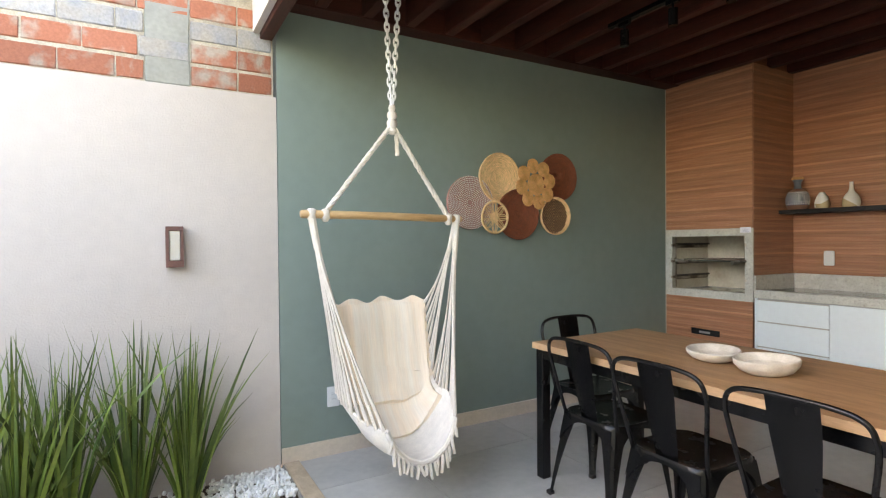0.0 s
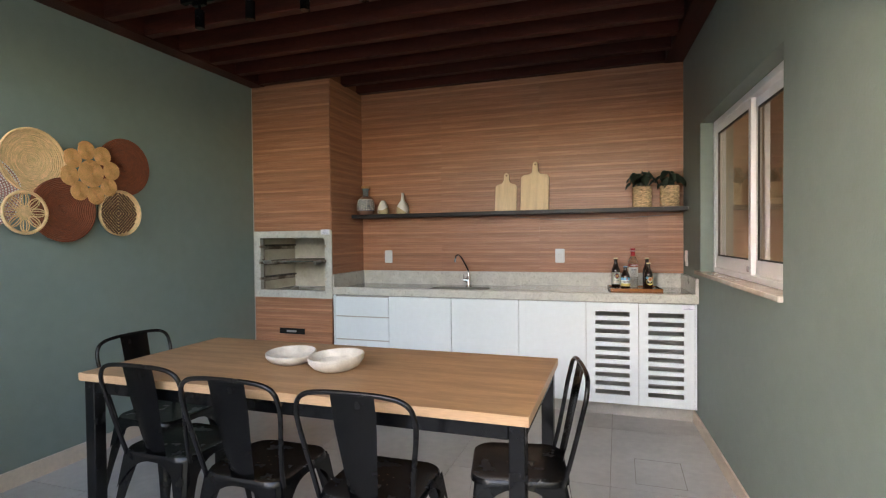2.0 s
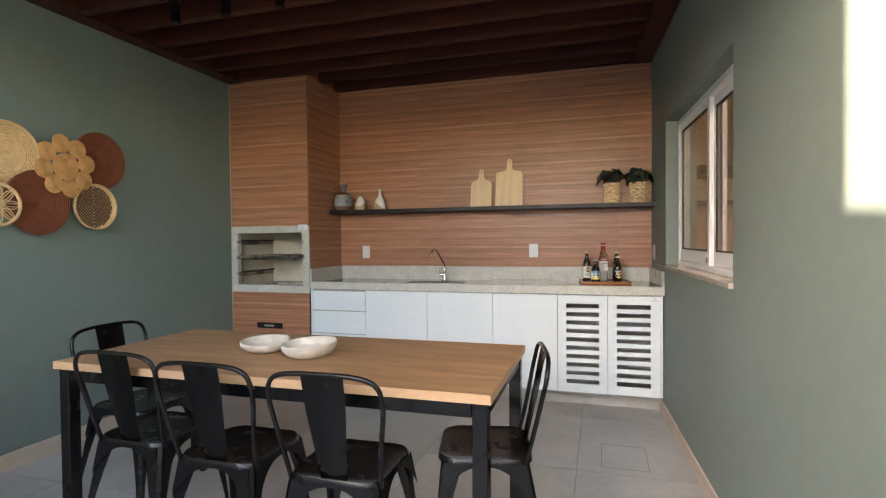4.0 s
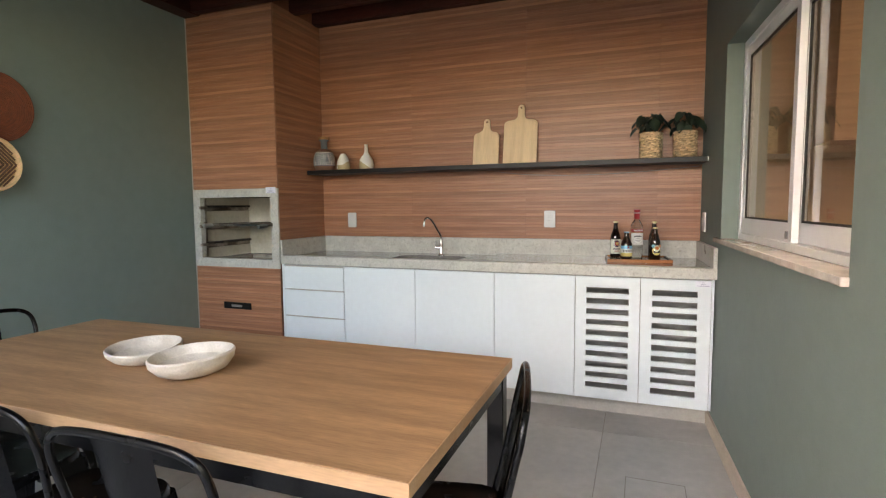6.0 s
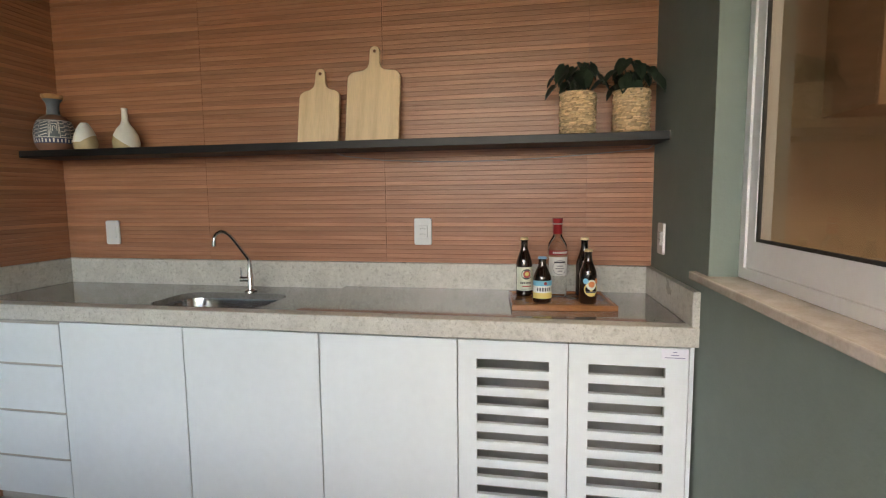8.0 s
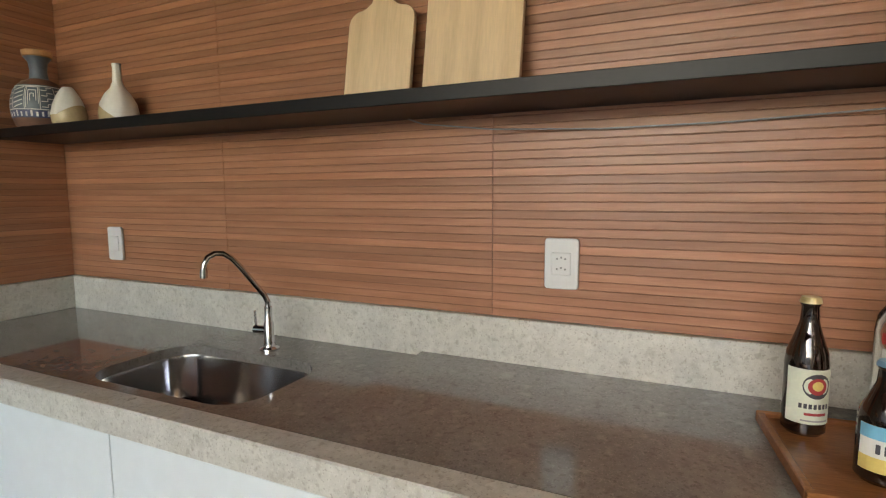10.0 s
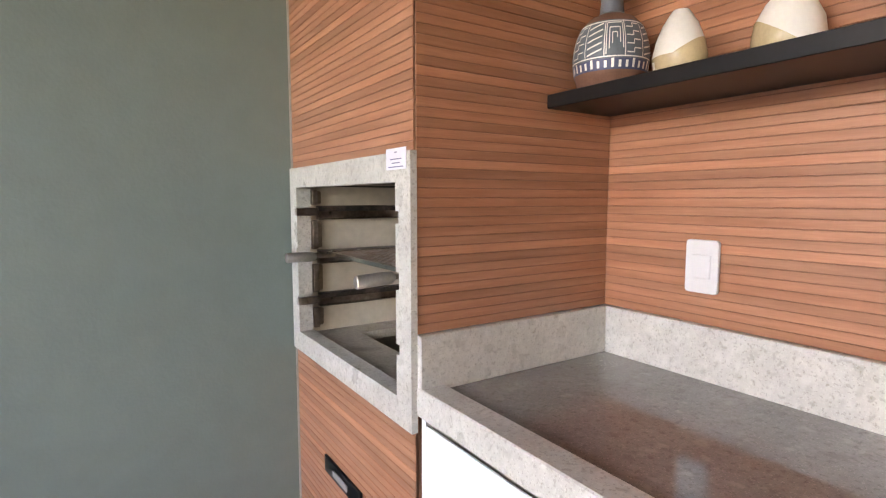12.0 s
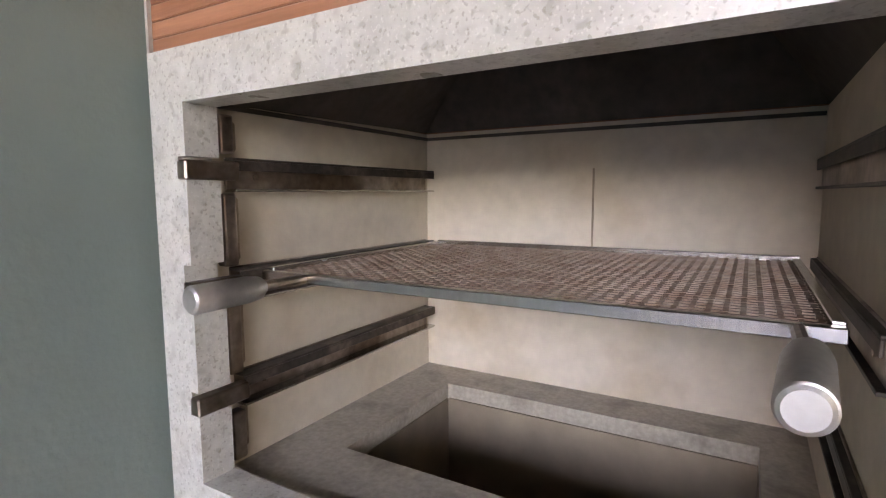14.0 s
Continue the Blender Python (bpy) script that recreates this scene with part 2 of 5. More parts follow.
PEBBLE = mat("white pebble", (0.78, 0.76, 0.72), 0.7, var=0.08, scale=20, island=0.10)
RUST = mat("rusted brown metal", (0.16, 0.062, 0.045), 0.55, var=0.3, scale=14)
KERB = mat("beige stone kerb", (0.52, 0.39, 0.27), 0.5, var=0.2, scale=16, second=(0.40, 0.30, 0.2))
PATIO = mat("patio paving", (0.42, 0.40, 0.37), 0.6, var=0.15, scale=3, bump=0.2, bscale=60)
PLASTER = mat("pale plaster", (0.66, 0.62, 0.56), 0.85, var=0.08, scale=2, bump=0.3, bscale=80)
ROOM_WALL = mat("warm beige interior wall", (0.62, 0.50, 0.36), 0.8, var=0.05, scale=3)
ROOM_CAB = mat("brown kitchen cabinet", (0.44, 0.29, 0.175), 0.5, var=0.15, scale=3, stretch=(1, 1, 7))
COPPER = mat("copper", (0.80, 0.36, 0.16), 0.3, 1.0, var=0.15, scale=9)
AMBER = mat("brown bottle glass", (0.020, 0.009, 0.005), 0.06, var=0.05, scale=5, coat=0.5)
TRAY_WOOD = mat("warm varnished tray wood", (0.31, 0.12, 0.040), 0.22, var=0.3, scale=4, second=(0.28, 0.11, 0.04), stretch=(9, 1, 9))
RED_CAP = mat("red foil", (0.42, 0.020, 0.022), 0.3, 0.3, var=0.1, scale=12)
GOLD_CAP = mat("gold crown cap", (0.72, 0.60, 0.32), 0.3, 0.6, var=0.1, scale=12)
BLUE_CAP = mat("blue crown cap", (0.22, 0.44, 0.66), 0.35, 0.3, var=0.1, scale=12)
LBL_WHITE = mat("white label paper", (0.74, 0.74, 0.70), 0.5, var=0.04, scale=20)
LBL_CREAM = mat("cream green label paper", (0.66, 0.70, 0.56), 0.5, var=0.06, scale=20)
LBL_BLUE = mat("sky blue label", (0.16, 0.47, 0.66), 0.5, var=0.05, scale=20)
LBL_YELLOW = mat("yellow label", (0.70, 0.55, 0.17), 0.5, var=0.08, scale=20)
LBL_RED = mat("red label", (0.40, 0.035, 0.035), 0.5, var=0.06, scale=20)
LBL_DARK = mat("dark print", (0.05, 0.05, 0.06), 0.5, var=0.05, scale=20)
LBL_ORANGE = mat("orange print", (0.62, 0.20, 0.06), 0.5, var=0.05, scale=20)


def glass(name, color, rough=0.0, ior=1.45):
    m = bpy.data.materials.new(name)
    m.use_nodes = True
    b = m.node_tree.nodes["Principled BSDF"]
    b.inputs["Base Color"].default_value = (*color, 1)
    b.inputs["Transmission Weight"].default_value = 1.0
    b.inputs["Roughness"].default_value, b.inputs["IOR"].default_value = rough, ior
    return m


PANE = glass("window glass", (0.93, 0.90, 0.86))
CLEAR = glass("clear bottle glass", (0.95, 0.97, 0.96))
FROST = mat("frosted lamp glass", (0.55, 0.50, 0.42), 0.5, var=0.05, scale=9)


# ---- mesh helpers ----
def empty(name, m=None):
    ob = new(name)
    ob.empty_display_size = 0.05
    if m is not None:
        ob.matrix_world = m
    return ob


def mesh_of(name, bm, material, smooth=False):
    me = bpy.data.meshes.new(name)
    bm.normal_update()
    bm.to_mesh(me)
    bm.free()
    for mm in (material if isinstance(material, (list, tuple)) else [material]):
        me.materials.append(mm)
    if smooth:
        me.shade_smooth()
        me.set_sharp_from_angle(angle=radians(38))
    return me


def part(name, bm, material, parent=None, label="", smooth=False):
    ob = new(name, mesh_of(name, bm, material, smooth))
    if parent is not None:
        ob.parent = parent
    if label:
        ob["label"] = label
    return ob


def piece(name, me, parent, m):
    ob = new(name, me)
    ob.parent = parent
    ob.matrix_local = m
    return ob


def thing(name, bm, material, label, category, group="", smooth=False, kind="", at=None):
    ob = part(name, bm, material, None, "", smooth)
    if at is not None:
        ob.matrix_world = at
    return tagged(ob, label, category, group, kind)


def boxes(*specs, bevel=0.0, seg=1):
    """One bmesh of boxes (x0, x1, y0, y1, z0, z1)."""
    bm = bmesh.new()
    for x0, x1, y0, y1, z0, z1 in specs:
        m = Matrix.Translation(((x0 + x1) / 2, (y0 + y1) / 2, (z0 + z1) / 2)) @ Matrix.Diagonal((x1 - x0, y1 - y0, z1 - z0, 1))
        bmesh.ops.create_cube(bm, size=1, matrix=m)
    if bevel:
        bmesh.ops.bevel(bm, geom=bm.edges[:], offset=bevel, segments=seg, affect="EDGES", profile=0.5)
    return bm


def lathe(profile, n=32, bm=None, centre=(0, 0, 0), squash=1.0):
    """Turns (radius, z) pairs round the z axis."""
    bm = bm or bmesh.new()
    rings = []
    for r, z in profile:
        if r < 1e-5:
            rings.append([bm.verts.new((centre[0], centre[1], centre[2] + z))])
        else:
            rings.append([bm.verts.new((centre[0] + r * math.cos(2 * math.pi * i / n), centre[1] + squash * r * math.sin(2 * math.pi * i / n), centre[2] + z)) for i in range(n)])
    for a, b in zip(rings, rings[1:]):
        for i in range(n):
            j = (i + 1) % n
            if len(a) == 1 and len(b) == 1:
                continue
            if len(a) == 1:
                bm.faces.new((a[0], b[j], b[i]))
            elif len(b) == 1:
                bm.faces.new((a[i], a[j], b[0]))
            else:
                bm.faces.new((a[i], a[j], b[j], b[i]))
    return bm


def tube(points, r, n=8, bm=None, closed=False, flat=1.0):
    """A round bar along points; r may be a number or one per point."""
    bm = bm or bmesh.new()
    pts = [Vector(p) for p in points]
    k = len(pts)
    rs = r if isinstance(r, (list, tuple)) else [r] * k
    rings, side = [], None
    for i, p in enumerate(pts):
        a = pts[i - 1] if (i or closed) else p
        b = pts[(i + 1) % k] if (i < k - 1 or closed) else p
        d = (b - a).normalized()
        if side is None:
            side = d.orthogonal().normalized()
        side = (side - d * side.dot(d)).normalized()
        up = d.cross(side)
        rings.append([bm.verts.new(p + (side * math.cos(2 * math.pi * j / n) + up * math.sin(2 * math.pi * j / n) * flat) * rs[i]) for j in range(n)])
    pairs = list(zip(rings, rings[1:])) + ([(rings[-1], rings[0])] if closed else [])
    for a, b in pairs:
        for j in range(n):
            q = (j + 1) % n
            bm.faces.new((a[j], a[q], b[q], b[j]))
    if not closed:
        bm.faces.new(rings[0][::-1])
        bm.faces.new(rings[-1])
    return bm


def prism(outline, depth, axis="z", bevel=0.0):
    """A flat outline [(u, v)] pushed out by depth along an axis."""
    bm = bmesh.new()
    place = {"z": lambda u, v, w: (u, v, w), "x": lambda u, v, w: (w, u, v), "y": lambda u, v, w: (u, w, v)}[axis]
    lo = [bm.verts.new(place(u, v, 0)) for u, v in outline]
    hi = [bm.verts.new(place(u, v, depth)) for u, v in outline]
    bm.faces.new(lo[::-1])
    bm.faces.new(hi)
    for i in range(len(lo)):
        j = (i + 1) % len(lo)
        bm.faces.new((lo[i], lo[j], hi[j], hi[i]))
    bmesh.ops.recalc_face_normals(bm, faces=bm.faces[:])
    if bevel:
        bmesh.ops.bevel(bm, geom=bm.edges[:], offset=bevel, segments=2, affect="EDGES", profile=0.5)
    return bm


def rounded(w, h, r, n=6, cx=0.0, cy=0.0):
    """The outline of a rectangle with round corners."""
    out = []
    for sx, sy, a0 in ((1, 1, 0), (-1, 1, 90), (-1, -1, 180), (1, -1, 270)):
        for i in range(n + 1):
            a = radians(a0 + 90 * i / n)
            out.append((cx + sx * (w / 2 - r) + r * math.cos(a), cy + sy * (h / 2 - r) + r * math.sin(a)))
    return out


def arc(c, r, a0, a1, n, plane="xz"):
    pts = []
    for i in range(n + 1):
        a = radians(a0 + (a1 - a0) * i / n)
        u, v = r * math.cos(a), r * math.sin(a)
        pts.append((c[0] + u, c[1], c[2] + v) if plane == "xz" else (c[0], c[1] + u, c[2] + v))
    return pts


# ---- the setting ----
PIER_X = 5.434
XB, YL, YR, X0, ZC = 6.03, 3.80, 0.15, 1.975, 2.685
# the window wall runs a little out of square with the others
SKEW = Matrix.Translation((XB, 0.197, 0)) @ Matrix.Rotation(radians(3.2), 4, "Z") @ Matrix.Translation((-XB, -YR, 0))


def structure(name, bm, material, label, category="wall", smooth=False):
    return thing(name, bm, material, label, category, kind="structure", smooth=smooth)


floor = structure("floor", boxes((X0, XB, -0.25, YL, -0.12, -0.004)), FLOOR_GROUT, "grey porcelain tiled floor with thin joints", "floor")
wall_north = structure("wall_north", boxes((X0, XB + 0.15, YL, YL + 0.15, 0, 3.0)), GREEN, "matte sage green painted wall of the barbecue area")
wall_east = structure("wall_east", boxes((XB, XB + 0.15, YR - 0.15, YL, 0, 3.0)), GROUT, "back wall clad in ribbed wood-look tiles")
WX0, WX1, WZ0, WZ1 = 3.86, 5.385, 1.083, 2.075
wall_south = structure("wall_south", boxes((-5.0, 0.9, YR - 0.15, YR, 0, 2.0), (0.9, WX0, YR - 0.15, YR, 0, 3.0), (WX1, XB, YR - 0.15, YR, 0, 3.0), (WX0, WX1, YR - 0.15, YR, 0, WZ0), (WX0, WX1, YR - 0.15, YR, WZ1, 3.0)), GREEN, "matte sage green painted wall with a sliding window")
wall_south.matrix_world = SKEW
garden_wall = structure("garden_wall", boxes((-5.0, X0 - 0.004, YL + 0.004, YL + 0.15, -0.1, 2.172)), WHITE_WALL, "off-white rendered garden wall")
baseboard = structure("baseboard", boxes((X0, XB - 0.57, YL - 0.013, YL, 0, 0.095)), SKIRT, "beige stone skirting along the green wall", "baseboard")
baseboard_south = structure("baseboard", boxes((X0, 5.58, YR, YR + 0.012, 0, 0.085)), SKIRT, "beige stone skirting along the window wall", "baseboard")
baseboard_south.matrix_world = SKEW

# timber ceiling: boards over joists, ledgers along the walls
ceiling = structure("ceiling", boxes((X0 - 0.35, XB, YR - 0.3, YL, ZC + 0.17, ZC + 0.20)), CEIL, "dark stained boarded ceiling over timber joists", "ceiling")
ledgers = [
    ("beam", (X0 - 0.02, XB, YL - 0.14, YL - 0.001, ZC, ZC + 0.168), BEAM_X),
    ("beam", (X0 - 0.02, XB - 0.01, YR + 0.001, YR + 0.14, ZC, ZC + 0.168), BEAM_X),
]
for nm, b, m in ledgers:
    ledger = structure(nm, boxes(b, bevel=0.004), m, "dark stained timber ledger along the wall", "beam")
    if b[2] < 1:
        ledger.matrix_world = SKEW
joist = mesh_of("beam", boxes((-0.035, 0.035, YR + 0.142, YL - 0.142, ZC + 0.004, ZC + 0.166), bevel=0.005), BEAM)
for i in range(15):
    x = 5.99 - 0.29 * i
    if x < X0 + 0.05:
        break
    ob = new("beam", joist)
    ob.matrix_world = pose(x - 0.02, 0, 0)
    tagged(ob, "dark stained timber joist under the ceiling", "beam", "ceiling joists", "structure")
structure("edge_beam", boxes((X0 - 0.09, X0 - 0.022, YR - 0.25, YL + 0.10, 2.50, ZC + 0.168), bevel=0.004), BEAM, "dark stained timber beam at the open edge of the roof", "beam")
structure("roof_fascia", boxes((X0 - 0.13, X0 - 0.094, YR - 0.25, YL + 0.10, 2.53, 3.05)), PLASTER, "white painted fascia board at the roof edge", "trim")
structure("roof", boxes((X0 - 0.13, XB + 0.15, YR - 0.45, YL + 0.15, 3.052, 3.12)), PLASTER, "plain flat roof slab", "roof")

# open side: patio, far walls that close the place
ground = structure("ground", boxes((-40, 40, -40, 40, -0.3, -0.125)), SOIL, "bare ground around the house", "ground")
structure("pavement", boxes((-5.0, X0 - 0.002, YR - 0.6, 3.10, -0.12, -0.006)), PATIO, "pale paved patio at the open side", "pavement")
structure("wall_west", boxes((-5.15, -5.0, YR - 0.9, YL + 0.15, -0.12, 2.4)), PLASTER, "plain pale wall closing the patio")

# kitchen behind the sliding window
structure("wall_kitchen", boxes((2.6, 6.03, -2.35, -2.25, 0, 2.7), (2.5, 2.6, -2.35, -0.06, 0, 2.7), (6.03, 6.13, -2.35, -0.001, 0, 2.7)), ROOM_WALL, "warm beige wall of the room behind the window")
structure("ceiling_kitchen", boxes((2.5, 6.13, -2.35, -0.002, 2.702, 2.75)), PLASTER, "plain ceiling of the room behind the window", "ceiling")
structure("floor_kitchen", boxes((2.5, 6.13, -2.35, -0.152, -0.12, 0.0)), FLOOR, "tiled floor of the room behind the window", "floor")

structure("sealant_bead", boxes((PIER_X, PIER_X + 0.006, YL - 0.0055, YL - 0.0005, 0.0, ZC - 0.002)), PLINTH, "thin white sealant bead in the corner by the barbecue", "trim")

# ---- sliding window ----
def build_window():
    win = tagged(empty("window_1"), "white aluminium sliding window with two glass sashes", "window", kind="structure")
    win.matrix_world = SKEW
    x0, x1, z0, z1, y = WX0 + 0.002, WX1 - 0.002, WZ0 + 0.002, WZ1 - 0.002, 0.045
    part("window_frame", boxes((x0, x1, y - 0.045, y + 0.025, z0, z0 + 0.03), (x0, x1, y - 0.045, y + 0.025, z1 - 0.035, z1), (x0, x0 + 0.03, y - 0.045, y + 0.025, z0 + 0.03, z1 - 0.035), (x1 - 0.03, x1, y - 0.045, y + 0.025, z0 + 0.03, z1 - 0.035)), ALU, win)
    xm = (x0 + x1) / 2
    for a, b, yy in ((xm - 0.03, x1 - 0.03, y + 0.006), (x0 + 0.03, xm + 0.03, y - 0.026)):
        t, lo, hi = 0.045, z0 + 0.032, z1 - 0.037
        sash = part("sash", boxes((a, b, yy - 0.012, yy + 0.012, lo, lo + 0.075), (a, b, yy - 0.012, yy + 0.012, hi - t, hi), (a, a + t, yy - 0.012, yy + 0.012, lo + 0.075, hi - t), (b - t, b, yy - 0.012, yy + 0.012, lo + 0.075, hi - t)), ALU, win)
        s = 0.008
        part("seal", boxes((a + t, b - t, yy + 0.001, yy + 0.009, lo + 0.075, lo + 0.075 + s), (a + t, b - t, yy + 0.001, yy + 0.009, hi - t - s, hi - t), (a + t, a + t + s, yy + 0.001, yy + 0.009, lo + 0.083, hi - t - s), (b - t - s, b - t, yy + 0.001, yy + 0.009, lo + 0.083, hi - t - s)), SEAL, sash)
        pane = part("pane", boxes((a + t + 0.001, b - t - 0.001, yy - 0.003, yy, lo + 0.076, hi - t - 0.001)), PANE, sash, "clear window glass")
        pane.visible_shadow = False
    part("latch", boxes((xm + 0.0, xm + 0.02, y + 0.019, y + 0.026, z0 + 0.045, z0 + 0.075), bevel=0.002), GREY_PL, win)
    sill = structure("window_sill", boxes((WX0 - 0.005, WX1 + 0.11, -0.01, YR + 0.020, WZ0 - 0.024, WZ0 + 0.001), bevel=0.004, seg=2), SILL, "polished beige stone window sill", "sill")
    sill.matrix_world = SKEW


build_window()

# ---- barbecue: tiled masonry pier with an open grill ----
PX, PY0 = 5.449, 3.012
OY0, OY1, OZ0, OZ1 = 3.064, 3.722, 0.882, 1.342
pier = structure("barbecue_pier", boxes((PX, XB, PY0, OY0 - 0.012, 0, ZC + 0.16), (PX, XB, OY1 + 0.05, YL - 0.002, 0, ZC + 0.16), (PX, XB, OY0 - 0.012, OY1 + 0.05, 0, 0.62), (PX, XB, OY0 - 0.012, OY1 + 0.05, 1.56, ZC + 0.16), (6.012, XB, OY0 - 0.012, OY1 + 0.05, 0.62, 1.56)), GROUT, "barbecue pier clad in ribbed wood-look tiles", "barbecue")


def build_grill():
    g = tagged(empty("barbecue_grill"), "built-in barbecue with a speckled granite frame and steel grate", "barbecue")
    fx0, fx1 = 5.425, 5.47
    fy0, fy1, fz0, fz1 = 2.9995, 3.785, 0.819, 1.403
    strips = []
    cuts = [0.974, 0.997, 1.114, 1.153, 1.255, 1.281]
    zs = [OZ0] + cuts + [OZ1]
    for i in range(0, len(zs), 2):
        strips.append((fx0, fx1, OY0 - 0.014, OY0, zs[i], zs[i + 1]))
        strips.append((fx0, fx1, OY1, OY1 + 0.014, zs[i], zs[i + 1]))
    part("frame", boxes((fx0, 5.440, fy0, fy1, fz0, OZ0), (5.440, fx1, 3.03, fy1, fz0 + 0.002, OZ0), (fx0, 5.440, fy0, fy1, OZ1, fz1), (5.440, fx1, 3.03, fy1, OZ1, fz1 - 0.002), (fx0, 5.440, fy0, OY0 - 0.014, OZ0, OZ1), (5.440, fx1, 3.03, OY0 - 0.014, OZ0, OZ1), (fx0, fx1, OY1 + 0.014, fy1, OZ0, OZ1), *strips), GRANITE_LIT, g, "speckled granite frame")
    for b in ((5.472, 6.011, OY1 + 0.03, OY1 + 0.045, 0.64, 1.36), (5.472, 6.011, OY0 - 0.010, OY0 + 0.004, 0.64, 1.36), (5.996, 6.011, OY0 + 0.004, OY1 + 0.03, 0.64, 1.36)):
        part("lining_panel", boxes(b), CERAM_IN, g, "beige refractory panel with soot stains")
    part("seam", boxes((5.9935, 5.9955, 3.40, 3.4032, 1.08, 1.28)), MORTAR_PATCH, g)
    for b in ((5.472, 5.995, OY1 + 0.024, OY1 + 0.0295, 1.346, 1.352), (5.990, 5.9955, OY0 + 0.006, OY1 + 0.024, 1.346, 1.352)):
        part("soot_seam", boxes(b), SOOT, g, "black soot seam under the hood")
    # hood above, leaning in
    bm = bmesh.new()
    a = [(5.475, OY0, 1.352), (5.475, OY1 + 0.03, 1.352), (5.996, OY1 + 0.03, 1.362), (5.996, OY0, 1.362)]
    b = [(5.62, 3.22, 1.555), (5.62, 3.56, 1.555), (5.90, 3.56, 1.555), (5.90, 3.22, 1.555)]
    va, vb = [bm.verts.new(p) for p in a], [bm.verts.new(p) for p in b]
    for i in range(4):
        j = (i + 1) % 4
        bm.faces.new((va[i], va[j], vb[j], vb[i]))
    bm.faces.new(vb)
    part("hood", bm, SOOT, g, "sooty steel hood")
    # hearth slab with a fire pit
    px0, px1, py0, py1 = 5.605, 5.905, 3.13, 3.65
    for b in ((5.472, px0, OY0 + 0.004, OY1 + 0.03, 0.84, 0.868), (px1, 5.996, OY0 + 0.004, OY1 + 0.03, 0.84, 0.868), (px0, px1, OY0 + 0.004, py0, 0.84, 0.868), (px0, px1, py1, OY1 + 0.03, 0.84, 0.868), (5.4705, 5.473, OY0, OY1, 0.868, OZ0)):
        part("hearth_slab", boxes(b), GRANITE_SOOT, g, "sooty granite hearth slab")
    for b in ((px0 - 0.012, px0, py0, py1, 0.66, 0.838), (px1, px1 + 0.012, py0, py1, 0.66, 0.838), (px0, px1, py0 - 0.012, py0, 0.66, 0.838), (px0, px1, py1, py1 + 0.012, 0.66, 0.838), (px0 - 0.012, px1 + 0.012, py0 - 0.012, py1 + 0.012, 0.645, 0.66)):
        part("pit_panel", boxes(b), PIT, g, "sooty fire pit panel")
    # side rails: deep steel channels with rolled flanges, and the upright straps behind the frame
    for y, s in ((OY1 + 0.03, -1), (OY0 + 0.004, 1)):
        for z in (1.264, 1.120, 0.978):
            yb = y + s * (0.024 if s < 0 else 0.010)
            rail = part("rail", boxes((5.498, 5.985, min(y, y + s * 0.003), max(y, y + s * 0.003), z - 0.021, z + 0.021), bevel=0.0006), STEEL_OLD, g, "tarnished steel channel rail")
            # Right-hand lower flange gets the dark steel: that side's shade is in the colour.
            for zf, zt, m in ((z + 0.016, z + 0.0192, DARK_STEEL), (z - 0.024, z - 0.0205, STEEL if s < 0 else DARK_STEEL)):
                part("flange", boxes((5.498, 5.985, min(y, yb), max(y, yb), zf, zt), bevel=0.0006), m, rail, "rolled rail flange")
            part("lip", boxes((5.498, 5.985, min(yb, yb - s * 0.0025), max(yb, yb - s * 0.0025), z + 0.003, z + 0.0158), bevel=0.0005), DARK_STEEL, rail, "fire-blackened front lip")
            part("rivet", tube([(5.545, y + s * 0.003, z - 0.004), (5.545, y + s * 0.0052, z - 0.004)], 0.004, 10), CHROME, rail, "bright rivet head")
            if s < 0:
                part("rail_end", boxes((5.4215, 5.497, OY1 - 0.004, OY1 + 0.013, z - 0.010, z + 0.013), bevel=0.002), STEEL_OLD, g, "rusty rail end set in the granite")
        if s < 0:
            for z0, z1 in ((1.288, 1.336), (1.145, 1.238), (1.003, 1.096), (0.886, 0.952)):
                part("upright", boxes((5.476, 5.496, OY1 + 0.004, OY1 + 0.022, z0, z1), bevel=0.003, seg=2), STEEL_OLD, g, "burnt steel upright strap")
                part("mortar_patch", boxes((5.4965, 5.515, OY1 + 0.022, OY1 + 0.030, z0 + 0.003, z1 - 0.004), bevel=0.004), MORTAR_PATCH, g, "rough brown mortar patch")
    return g


build_grill()


